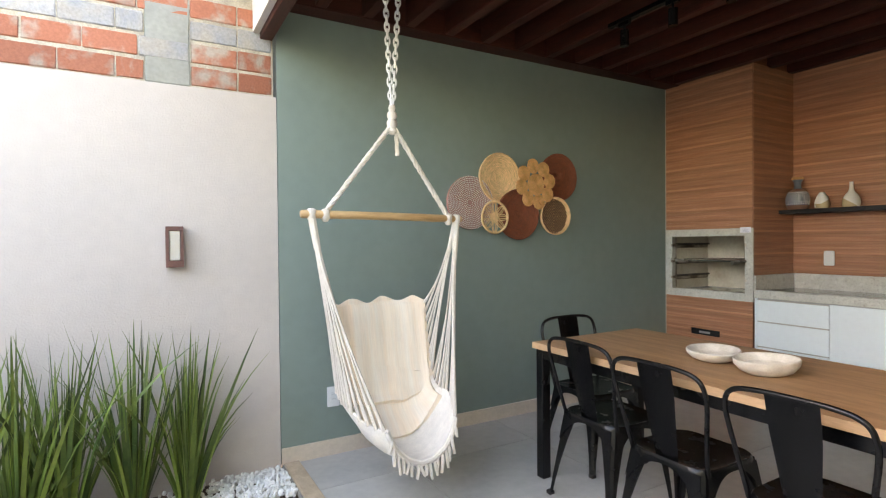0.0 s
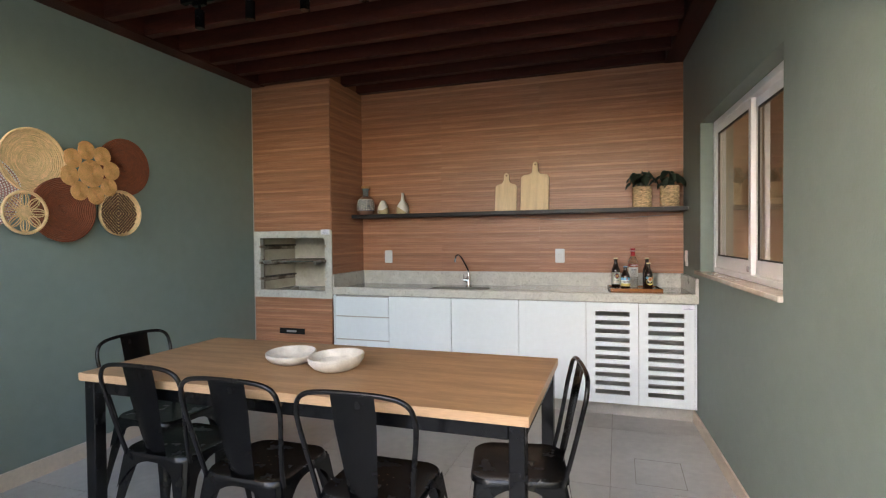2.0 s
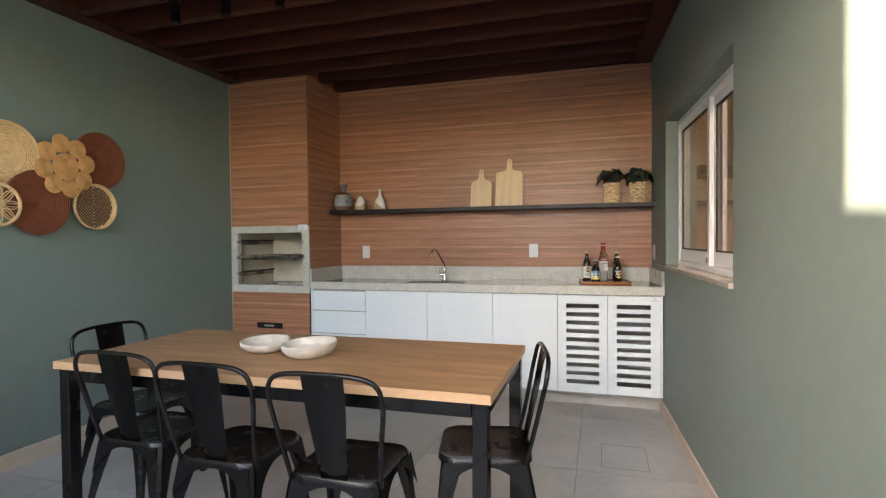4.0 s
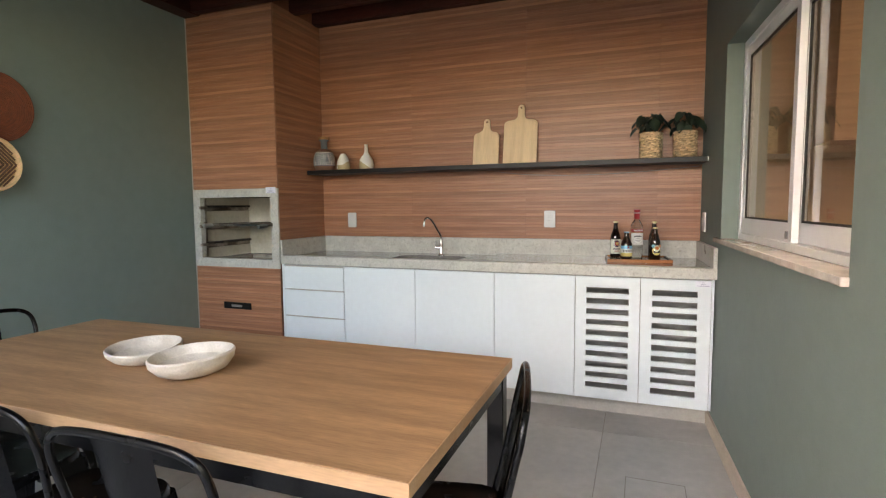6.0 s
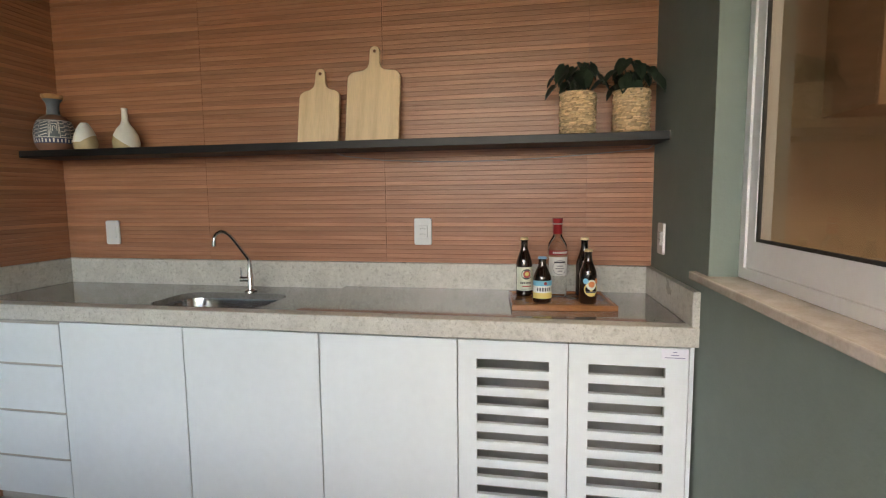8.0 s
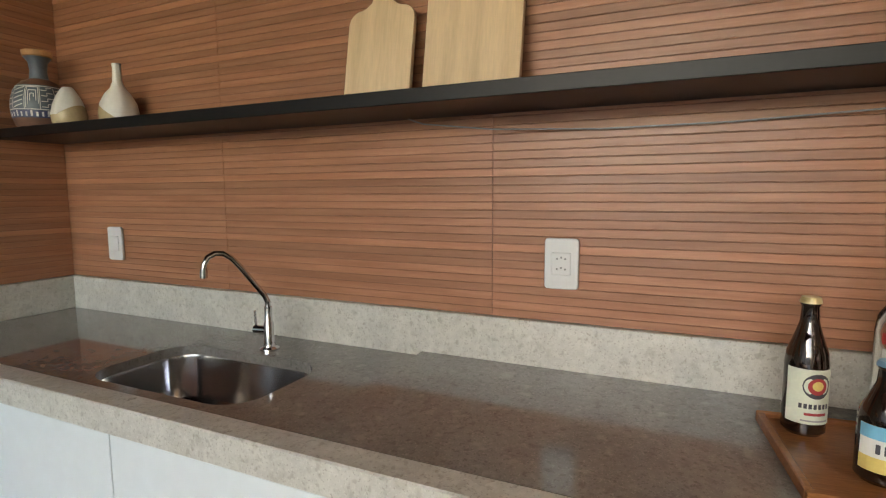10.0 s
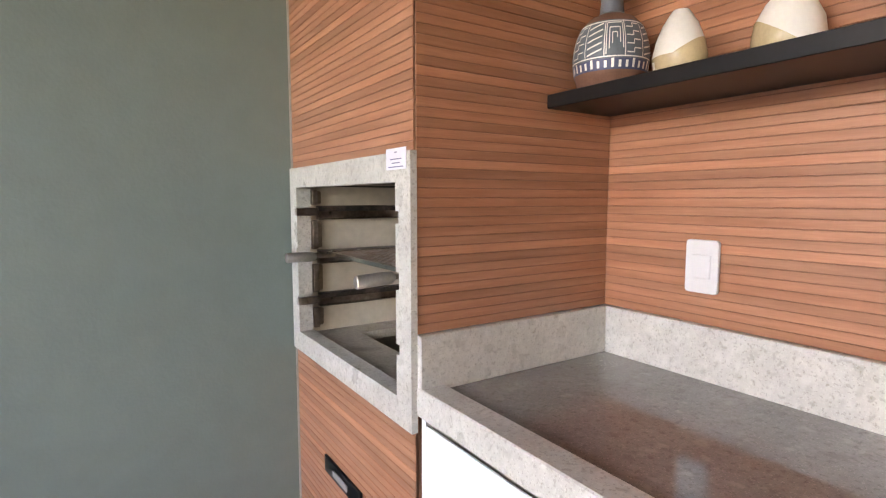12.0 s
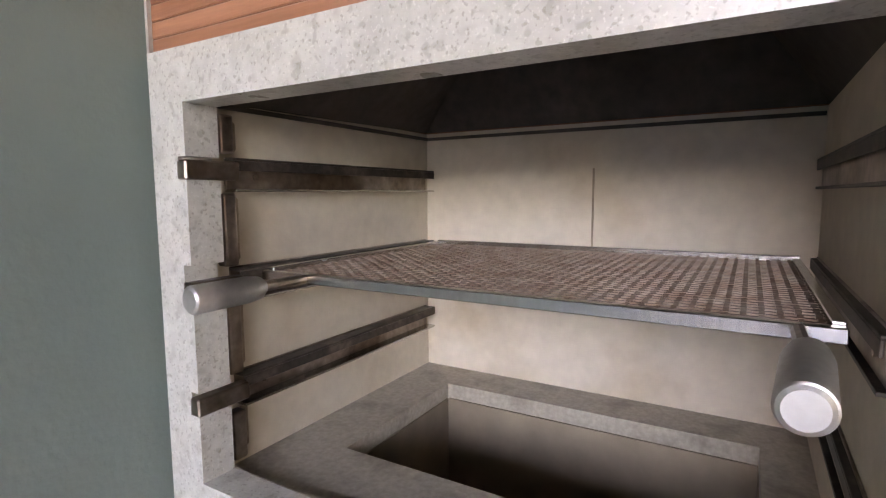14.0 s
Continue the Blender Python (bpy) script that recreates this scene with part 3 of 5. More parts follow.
def build_grate():
    g = tagged(empty("grill_grate"), "tarnished steel mesh grate with two tubular handles", "grate")
    x0, x1, y0, y1, z = 5.515, 5.975, 3.092, 3.708, 1.1325
    part("frame", boxes((x0, x0 + 0.010, y0, y1, z - 0.007, z + 0.005), (x1 - 0.012, x1, y0, y1, z - 0.008, z + 0.010), (x0 + 0.012, x1 - 0.012, y0, y0 + 0.010, z - 0.006, z + 0.008), (x0 + 0.012, x1 - 0.012, y1 - 0.010, y1, z - 0.006, z + 0.008), bevel=0.001), STEEL, g)
    bm = bmesh.new()
    n = 46
    for i in range(1, n):
        y = y0 + (y1 - y0) * i / n
        tube([(x0 + 0.01 + 0.011 * k, y, z + 0.0016 * (1 if (k + i) % 2 else -1)) for k in range(41)], 0.0034, 4, bm)
    m = 36
    for i in range(1, m):
        x = x0 + (x1 - x0) * i / m
        tube([(x, y0 + 0.008, z), (x, y1 - 0.008, z)], 0.0034, 4, bm)
    part("wire_mesh", bm, RUSTY, g, "woven steel wire mesh")
    for y, dy, dz in ((3.122, 0.007, -0.006), (3.632, 0.0, 0.0)):
        h = part("handle", tube([(5.362, y + dy, 1.132 + dz), (5.364, y + dy, 1.132 + dz), (5.43, y + dy * 0.2, 1.132 + dz * 0.2), (5.445, y, 1.132), (5.452, y, 1.132)], [0.0135, 0.0150, 0.0150, 0.0130, 0.008], 24), SATIN, g, "brushed tubular steel handle", smooth=True)
        part("stem", tube([(5.452, y, 1.132), (5.516, y, 1.132)], 0.006, 10), STEEL_OLD, h)
        part("end_cap", lathe([(0, 0), (0.011, 0), (0.0135, 0.0015), (0.0136, 0.003)], 24), SATIN, h).matrix_local = pose(5.3605, y + dy, 1.132 + dz, 0, 90, 0)


build_grate()


def sticker(x, y0, y1, z0, z1, lines):
    s = tagged(empty("sticker"), "small white printed paper label", "label")
    part("paper", boxes((x - 0.0012, x, y0, y1, z0, z1)), PAPER, s)
    for a, b, z in lines:
        part("print", boxes((x - 0.0018, x - 0.0013, y0 + (y1 - y0) * a, y0 + (y1 - y0) * b, z0 + (z1 - z0) * z, z0 + (z1 - z0) * z + 0.0022)), INK, s)


sticker(5.4245, 3.014, 3.100, 1.367, 1.411, ((0.12, 0.88, 0.10), (0.3, 0.7, 0.28), (0.22, 0.78, 0.46), (0.44, 0.56, 0.78)))
plaque = tagged(empty("ash_drawer_plate"), "dark grey steel ash vent plate with a recessed pull", "plate")
part("plate", boxes((5.430, 5.4385, 3.281, 3.537, 0.498, 0.548), bevel=0.002), SHELF_BLACK, plaque)
part("pull", boxes((5.425, 5.4295, 3.36, 3.46, 0.514, 0.532), bevel=0.0015), GREY_PL, plaque)

# ---- counter ----
def counter_top():
    w = tagged(empty("worktop"), "speckled grey granite worktop with raised lip and sink cut-out", "worktop")
    front = boxes((5.438, 5.4985, YR + 0.001, 3.003, 0.855, 0.917), bevel=0.003)
    part("front_edge", front, GRANITE_LIT, w)
    part("slab", boxes((5.4987, 6.006, YR + 0.001, 1.512, 0.868, 0.9168)), GRANITE_SHADED, w)
    bm = bmesh.new()
    z = 0.905
    outer = [(5.4987, 1.5122), (6.006, 1.5122), (6.006, 3.003), (5.4987, 3.003)]
    inner = rounded(0.292, 0.50, 0.085, 8, 5.690, 1.942)
    vo, vi = [bm.verts.new((x, y, z)) for x, y in outer], [bm.verts.new((x, y, z)) for x, y in inner]
    ed = [bm.edges.new((v[i], v[(i + 1) % len(v)])) for v in (vo, vi) for i in range(len(v))]
    bmesh.ops.triangle_fill(bm, use_beauty=True, edges=ed)
    low = [bm.verts.new((x, y, z - 0.026)) for x, y in inner]
    for i in range(len(vi)):
        j = (i + 1) % len(vi)
        bm.faces.new((vi[i], vi[j], low[j], low[i]))
    bmesh.ops.recalc_face_normals(bm, faces=bm.faces[:])
    for f in bm.faces:
        if abs(f.normal.z) > 0.9 and f.normal.z < 0:
            f.normal_flip()
    part("wet_area", bm, GRANITE_SHADED, w)
    part("upstand", boxes((6.0065, XB, YR + 0.001, 3.010, 0.868, 1.027), bevel=0.002), GRANITE_LIT, w)
    part("upstand", boxes((5.44, 6.006, 2.986, 3.0075, 0.9055, 1.027), bevel=0.002), GRANITE_LIT, w)
    side = part("upstand", boxes((5.44, 6.006, YR - 0.004, YR + 0.022, 0.9175, 1.027), bevel=0.002), GRANITE_LIT, w)
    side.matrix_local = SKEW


counter_top()


def build_sink():
    s = tagged(empty("sink"), "stainless steel undermounted sink bowl", "sink")
    bm = bmesh.new()
    rings = []
    for w, h, r, z in ((0.315, 0.523, 0.095, 0.8785), (0.300, 0.508, 0.088, 0.8785), (0.296, 0.504, 0.086, 0.870), (0.285, 0.492, 0.082, 0.795), (0.262, 0.470, 0.075, 0.763), (0.18, 0.38, 0.06, 0.757), (0.06, 0.20, 0.029, 0.753)):
        rings.append([bm.verts.new((x, y, z)) for x, y in rounded(w, h, r, 8, 5.690, 1.942)])
    for a, b in zip(rings, rings[1:]):
        for i in range(len(a)):
            j = (i + 1) % len(a)
            bm.faces.new((a[i], b[i], b[j], a[j]))
    bm.faces.new(rings[-1][::-1])
    bmesh.ops.recalc_face_normals(bm, faces=bm.faces[:])
    part("bowl", bm, SINK_STEEL, s, smooth=True)
    part("drain", lathe([(0.0, 0.004), (0.018, 0.003), (0.030, 0.006), (0.038, 0.004), (0.040, 0.0)], 28, centre=(5.685, 2.035, 0.757)), CHROME, s, "chrome drain", smooth=True)


build_sink()


def build_faucet():
    f = tagged(empty("faucet"), "chrome swan-neck faucet with a side lever", "faucet")
    bx, by = 5.885, 1.920
    part("base", lathe([(0, 0), (0.026, 0), (0.026, 0.005), (0.016, 0.010), (0.0135, 0.02), (0.0135, 0.075), (0.0105, 0.08), (0.0105, 0.12), (0, 0.12)], 24, centre=(bx, by, 0.9055)), CHROME, f, smooth=True)
    pts = [(bx, by, 1.020), (bx, by, 1.038), (5.879, 1.924, 1.056), (5.823, 1.956, 1.146), (5.808, 1.965, 1.166), (5.791, 1.975, 1.179), (5.773, 1.984, 1.180), (5.757, 1.992, 1.171), (5.750, 1.996, 1.154), (5.748, 1.997, 1.140)]
    part("spout", tube(pts, 0.0075, 14), CHROME, f, smooth=True)
    part("aerator", tube([(5.748, 1.997, 1.144), (5.747, 1.997, 1.120)], 0.0095, 16), CHROME, f, smooth=True)
    part("valve", tube([(bx, by, 0.960), (bx - 0.006, by + 0.045, 0.960)], 0.0115, 14), CHROME, f, smooth=True)
    part("lever", tube([(bx - 0.005, by + 0.040, 0.960), (bx - 0.005, by + 0.043, 1.012)], [0.004, 0.0035], 10), CHROME, f, smooth=True)


build_faucet()

# ---- base cabinets ----
CX, CZ0, CZ1 = 5.468, 0.120, 0.854


def cabinet(y0, y1, kind):
    label = {"drawers": "white lacquered base cabinet with four drawers", "door": "white lacquered base cabinet with one flat door", "louvre": "white lacquered base cabinet with a slotted ventilation door"}[kind]
    c = tagged(empty("base_cabinet"), label, "cabinet", "base cabinets under the worktop")
    t = 0.012
    za, zb = (0.70 if abs(y0 - 1.944) < 0.01 else CZ1), (0.70 if abs(y1 - 1.942) < 0.01 else CZ1)
    for y, z in ((y0, za), (y1 - t, zb)):
        part("side_panel", boxes((CX + 0.002, 6.0, y, y + t, CZ0, z)), CAB_IN, c)
        if z < 0.8:
            part("stile", boxes((CX + 0.002, CX + 0.02, y, y + t, z + 0.0005, CZ1 - 0.0005)), CAB_IN, c)
    part("bottom_panel", boxes((CX + 0.002, 5.985, y0 + t, y1 - t, CZ0, CZ0 + t)), CAB_IN, c)
    part("back_panel", boxes((5.9855, 6.0, y0 + t, y1 - t, CZ0, CZ1)), CAB_IN, c)
    part("top_rail", boxes((CX + 0.002, CX + 0.05, y0 + t, y1 - t, CZ1 - 0.02, CZ1)), CAB_IN, c)
    g = 0.0009
    if kind == "drawers":
        zs = [CZ0 + 0.002, 0.287, 0.481, 0.677, CZ1 - 0.006]
        for i in range(4):
            d = part("drawer", prism([(CX - 0.018, zs[i]), (CX, zs[i]), (CX, zs[i + 1] - 0.022), (CX - 0.014, zs[i + 1] - 0.010), (CX - 0.018, zs[i + 1] - 0.010)], y1 - 0.020 - y0 - g, "z"), CABINET, c, "white drawer front with a bevelled finger grip")
            d.matrix_local = Matrix(((1, 0, 0, 0), (0, 0, 1, y0 + g), (0, 1, 0, 0), (0, 0, 0, 1)))
        part("filler", boxes((CX - 0.018, CX, y1 - 0.018, y1, CZ0 + 0.002, CZ1 - 0.002), bevel=0.001), CABINET, c)
        # Sheet added behind the drawer fronts; its grey draws the gaps' shadow lines.
        part("gap_shade_sheet", boxes((CX + 0.0005, CX + 0.0015, y0 + t, y1 - t, CZ0 + 0.01, CZ1 - 0.01)), PLINTH, c)
    elif kind == "door":
        part("door", boxes((CX - 0.018, CX, y0 + g, y1 - g, CZ0 + 0.002, CZ1 - 0.006), bevel=0.0012), CABINET, c, "flat white door")
    else:
        a, b = y0 + g, y1 - g
        s0, s1 = a + 0.055, b - 0.048
        if y0 < 0.3:
            a, s0, s1 = y0 + 0.016, 0.254, 0.486
            part("filler", boxes((CX - 0.018, CX, y0 + 0.001, y0 + 0.013, CZ0 + 0.002, CZ1 - 0.002)), CABINET, c)
        else:
            s0, s1 = 0.609, 0.846
        z0, z1 = CZ0 + 0.002, CZ1 - 0.006
        zs = [0.186 + 0.0628 * i for i in range(10)]
        bm = bmesh.new()
        rows = [z0] + [q for z in zs for q in (z, z + 0.034)] + [z1]
        cols = [a, s0, s1, b]
        grid = [[bm.verts.new((CX - 0.018, y, z)) for y in cols] for z in rows]
        for i in range(len(rows) - 1):
            for k in range(3):
                if k != 1 or i % 2 == 0:
                    bm.faces.new((grid[i][k], grid[i][k + 1], grid[i + 1][k + 1], grid[i + 1][k]))
        bmesh.ops.recalc_face_normals(bm, faces=bm.faces[:])
        back = bmesh.ops.extrude_face_region(bm, geom=bm.faces[:])
        bmesh.ops.translate(bm, vec=(0.018, 0, 0), verts=[e for e in back["geom"] if isinstance(e, bmesh.types.BMVert)])
        bmesh.ops.recalc_face_normals(bm, faces=bm.faces[:])
        part("door", bm, CABINET, c, "white slotted ventilation door")
        # Added panel; its place and grey set how shaded the slots look.
        part("slot_tone_panel", boxes((CX + 0.34, CX + 0.352, y0 + t + 0.001, y1 - t - 0.001, CZ0 + t + 0.001, CZ1 - 0.03)), CAB_IN, c, "added panel behind the slots, grey for their shade")


for a, b, k in ((2.486, 3.002, "drawers"), (1.944, 2.484, "door"), (1.405, 1.942, "door"), (0.911, 1.403, "door"), (0.550, 0.909, "louvre"), (0.172, 0.548, "louvre")):
    cabinet(a, b, k)
structure("plinth", boxes((5.578, 5.61, YR + 0.001, 3.010, 0, 0.1195)), PLINTH, "plain grey-beige stone plinth under the cabinets", "plinth")
sticker(CX - 0.0185, 0.190, 0.268, 0.812, 0.845, ((0.12, 0.88, 0.15), (0.35, 0.65, 0.40), (0.42, 0.58, 0.7)))

# ---- black wall shelf ----
shelf = tagged(empty("wall_shelf"), "long black laminate wall shelf", "shelf")
part("board", boxes((5.796, XB - 0.013, YR + 0.0395, 3.010, 1.517, 1.548), bevel=0.0015), SHELF_BLACK, shelf)
part("end_bracket", boxes((5.794, 5.835, YR + 0.0352, YR + 0.039, 1.516, 1.549)), STEEL, shelf, "bare metal end bracket")
cable = thing("light_strip_cable", tube([(5.995, 0.205, 1.516), (6.003, 0.222, 1.502), (6.006, 0.42, 1.487), (6.006, 0.60, 1.476), (6.006, 0.82, 1.468), (6.006, 1.07, 1.468), (6.004, 1.32, 1.480), (6.0, 1.50, 1.502), (5.995, 1.54, 1.516)], 0.0018, 6), GREY_PL, "thin loose cable hanging under the wall shelf", "cable", smooth=True)


# ---- things on the shelf ----
def patterned_vase():
    v = tagged(empty("vase", pose(5.905, 2.913, 1.548) @ Matrix.Diagonal((0.76, 0.76, 1.025, 1))), "round brown and blue clay vase with white patterned band", "vase")
    part("body", lathe([(0, 0), (0.078, 0), (0.098, 0.018), (0.106, 0.036)], 40), BROWN_CER, v, smooth=True)
    part("blue_band", lathe([(0.106, 0.036), (0.110, 0.058)], 40), INDIGO_CER, v, smooth=True)
    prof = [(0.110, 0.058), (0.112, 0.075), (0.108, 0.10), (0.098, 0.125), (0.086, 0.142)]
    part("pattern_band", lathe(prof, 40), BLUE_CER, v, "slate band under white line pattern", smooth=True)
    part("shoulder", lathe([(0.086, 0.142), (0.066, 0.158), (0.043, 0.166)], 40), BROWN_CER, v, smooth=True)
    part("neck", lathe([(0.043, 0.166), (0.036, 0.17), (0.032, 0.195), (0.036, 0.222), (0.052, 0.238)], 40), BLUE_CER, v, smooth=True)
    part("rim", lathe([(0.052, 0.238), (0.056, 0.241), (0.057, 0.258), (0.050, 0.26), (0.040, 0.25), (0.03, 0.21), (0, 0.20)], 40), CORK, v, smooth=True)
    surf = [(0.085, 0.006), (0.098, 0.018), (0.106, 0.04)] + prof

    def stroke(bm, a0, z0, a1, z1, wd=0.0026):
        """A painted line from one angle and height to another, laid on the curved side."""
        n = max(1, int(max(abs(a1 - a0) / 0.12, abs(z1 - z0) / 0.012)))
        ring = []
        da, dz = (a1 - a0) * 0.105, z1 - z0
        q = math.hypot(da, dz) or 1
        oa, oz = -dz / q * wd / 0.105, da / q * wd
        for k in range(n + 1):
            a, z = a0 + (a1 - a0) * k / n, z0 + (z1 - z0) * k / n
            row = []
            for sgn in (-0.5, 0.5):
                zz, aa = z + sgn * oz, a + sgn * oa
                rad = np.interp(zz, [p[1] for p in surf], [p[0] for p in surf]) + 0.0011
                row.append(bm.verts.new((rad * math.cos(aa), rad * math.sin(aa), zz)))
            ring.append(row)
        for p, q2 in zip(ring, ring[1:]):
            bm.faces.new((p[0], p[1], q2[1], q2[0]))

    bm = bmesh.new()
    cells = 12
    st = 2 * math.pi / cells
    lo, hi = 0.062, 0.138
    for c in range(cells):
        a, b = c * st, (c + 1) * st
        stroke(bm, a, lo, a, hi)
        if c % 3 == 0:
            for k in range(5):
                stroke(bm, a + 0.06, lo + 0.006 + k * 0.014, b - 0.06, lo + 0.016 + k * 0.014, 0.0034)
        elif c % 3 == 1:
            for k in range(3):
                d, e = 0.05 + 0.075 * k, 0.004 + 0.011 * k
                stroke(bm, a + d, lo + e, a + d, hi - e)
                stroke(bm, b - d, lo + e + 0.012, b - d, hi - e)
                stroke(bm, a + d, hi - e, b - d, hi - e)
        else:
            for k in range(4):
                z = lo + 0.008 + k * 0.018
                stroke(bm, a + 0.05, z, a + 0.25, z)
                stroke(bm, a + 0.25, z, a + 0.25, z + 0.009)
                stroke(bm, a + 0.25, z + 0.009, b - 0.06, z + 0.009)
    stroke(bm, 0, lo, 2 * math.pi, lo)
    stroke(bm, 0, hi, 2 * math.pi, hi)
    for c in range(34):
        stroke(bm, c * 0.185, 0.040, c * 0.185, 0.054 if c % 3 else 0.058, 0.0075)
    part("brush_pattern", bm, WHITE_CER, v, "white brushed geometric lines")


patterned_vase()


def two_tone_vase(x, y, prof, label, tilt):
    v = tagged(empty("vase", pose(x, y, 1.548, 0, 0, tilt) @ Matrix.Diagonal((0.82, 0.82, 1.08, 1))), label, "vase")
    part("body", lathe(prof, 36), WHITE_CER, v, smooth=True)
    low = [(r + 0.0008, z) for r, z in prof if z < 0.075]
    bm = lathe(low, 36)
    for vert in bm.verts:
        top = 0.034 + 0.55 * vert.co.y
        if vert.co.z > top:
            vert.co.z = max(top, 0.004)
            r = np.interp(vert.co.z, [p[1] for p in prof], [p[0] for p in prof]) + 0.0008
            h = math.hypot(vert.co.x, vert.co.y) or 1
            vert.co.x, vert.co.y = vert.co.x * r / h, vert.co.y * r / h
    part("glaze", bm, SAND_CER, v, "glossy sand glaze dipped low on one side", smooth=True)


two_tone_vase(5.885, 2.728, [(0, 0), (0.048, 0), (0.058, 0.012), (0.062, 0.035), (0.054, 0.065), (0.040, 0.092), (0.024, 0.112), (0.018, 0.118), (0.014, 0.114), (0.012, 0.08), (0, 0.07)], "small squat white ceramic vase dipped in sand glaze", 200)
two_tone_vase(5.935, 2.553, [(0, 0), (0.055, 0), (0.066, 0.012), (0.070, 0.035), (0.064, 0.065), (0.046, 0.092), (0.026, 0.110), (0.017, 0.128), (0.0145, 0.168), (0.017, 0.180), (0.012, 0.178), (0.010, 0.13), (0, 0.12)], "white ceramic bottle vase with narrow neck dipped in sand glaze", 20)


def cutting_board(yc, w, h_body, h_all):
    def outline():
        r = 0.035
        pts = [(-w / 2, 0.004), (-w / 2 + 0.004, 0), (w / 2 - 0.004, 0), (w / 2, 0.004), (w / 2, h_body - r)]
        for i in range(1, 7):
            a = radians(90 * i / 6)
            pts.append((w / 2 - r + r * math.cos(a), h_body - r + r * math.sin(a)))
        n0 = 0.024
        pts += [(n0 + 0.022, h_body + 0.004), (n0 + 0.006, h_body + 0.016), (n0, h_body + 0.035), (n0 - 0.002, h_all - 0.022)]
        for i in range(1, 8):
            a = radians(180 * i / 8)
            pts.append(((n0 - 0.002) * math.cos(a), h_all - 0.022 + 0.022 * math.sin(a)))
        left = [(-x, z) for x, z in pts[4:-7]][::-1]
        return pts + left

    b = tagged(empty("cutting_board", pose(5.935, yc, 1.5485, 0, 10, 0)), "pale pine paddle cutting board leaning on the tiled wall", "cutting board", "cutting boards")
    part("board", prism(outline(), 0.016, "x", 0.002), BOARD_WOOD, b)
    part("hole", tube([(-0.0006, 0, h_all - 0.024), (0.0166, 0, h_all - 0.024)], 0.007, 16), GROUT, b, "hanging hole")


cutting_board(1.600, 0.187, 0.243, 0.341)
cutting_board(1.354, 0.237, 0.318, 0.428)


def woven_pot(y, r, h, seed):
    rnd = random.Random(seed)
    p = tagged(empty("potted_plant", pose(5.91, y, 1.548)), "dark leafy plant in a woven straw pot on the shelf", "plant", "woven pots")
    part("liner", lathe([(0, 0.004), (r - 0.008, 0.004), (r - 0.006, h - 0.004), (r - 0.014, h - 0.004), (r - 0.014, h - 0.03), (0, h - 0.03)], 28), STRAW, p)
    bm = bmesh.new()
    rows, cols = 13, 16
    dz, da = h / rows, 2 * math.pi / cols

    def pad(a0, z, wa, wz, lift, slant):
        """One bulging flat strand lying over its neighbours."""
        grid = []
        for iu in range(4):
            u = -1 + iu * 2 / 3
            row = []
            for iv in range(4):
                v = -1 + iv * 2 / 3
                rr = r - 0.0045 + lift * (1 - 0.75 * max(u * u, v * v) ** 1.5)
                a = a0 + u * wa + slant * v * wa
                row.append(bm.verts.new((rr * math.cos(a), rr * math.sin(a), min(max(z + v * wz, 0.001), h))))
            grid.append(row)
        for iu in range(3):
            for iv in range(3):
                bm.faces.new((grid[iu][iv], grid[iu + 1][iv], grid[iu + 1][iv + 1], grid[iu][iv + 1]))

    for i in range(rows):
        for k in range(cols):
            a0 = da * (k + 0.35 * i + rnd.uniform(-0.08, 0.08))
            z = dz * (i + 0.5) + rnd.uniform(-0.0008, 0.0008)
            if (k + i) % 2 == 0:
                pad(a0, z, da * rnd.uniform(0.44, 0.56), dz * rnd.uniform(0.56, 0.72), 0.0105 + rnd.uniform(-0.001, 0.0015), rnd.uniform(0.0, 0.35))
            else:
                for half in (-0.27, 0.27):
                    pad(a0 + rnd.uniform(-0.1, 0.1) * da, z + half * dz, da * rnd.uniform(0.72, 0.85), dz * rnd.uniform(0.25, 0.31), 0.0052 + rnd.uniform(-0.001, 0.001), rnd.uniform(-0.1, 0.3))
    part("weave", bm, PLAIT, p, "plaited pale straw", smooth=True)
    for k in range(24):
        a, tilt = rnd.uniform(0, 6.28), rnd.uniform(0.1, 1.25)
        L = rnd.uniform(0.06, 0.135)
        tip = Vector((math.cos(a) * math.sin(tilt) * L * 0.9, math.sin(a) * math.sin(tilt) * L * 1.1, h - 0.02 + math.cos(tilt) * L))
        tip.x = min(tip.x, 0.055)
        part("stem", tube([(tip.x * 0.2, tip.y * 0.2, h - 0.03), tip * 0.6 + Vector((0, 0, 0.4 * h)), tip], 0.0016, 4), LEAF, p)
        n = Vector((math.cos(a) * 0.8 - 0.4, math.sin(a) * 0.8, rnd.uniform(0.2, 0.9))).normalized()
        u = Vector((math.cos(a), math.sin(a), -0.5))
        u = (u - n * u.dot(n)).normalized()
        v = n.cross(u)
        s = rnd.uniform(0.028, 0.046)
        bm = bmesh.new()
        ring = [(1.25, 0, -0.008), (0.7, 0.42, 0.002), (0.1, 0.74, 0.006), (-0.55, 0.70, 0.004), (-0.8, 0.3, 0.0), (-0.55, 0.0, 0), (-0.8, -0.3, 0.0), (-0.55, -0.70, 0.004), (0.1, -0.74, 0.006), (0.7, -0.42, 0.002)]
        c = bm.verts.new(tip - n * 0.004)
        vs = []
        for q, w, e in ring:
            co = tip + u * s * q + v * s * w + n * e
            co.x = min(co.x, 0.088)
            vs.append(bm.verts.new(co))
        for i in range(10):
            bm.faces.new((c, vs[i], vs[(i + 1) % 10]))
        part("leaf", bm, LEAF, p, smooth=True)


woven_pot(0.505, 0.066, 0.166, 2)
woven_pot(0.306, 0.065, 0.166, 9)


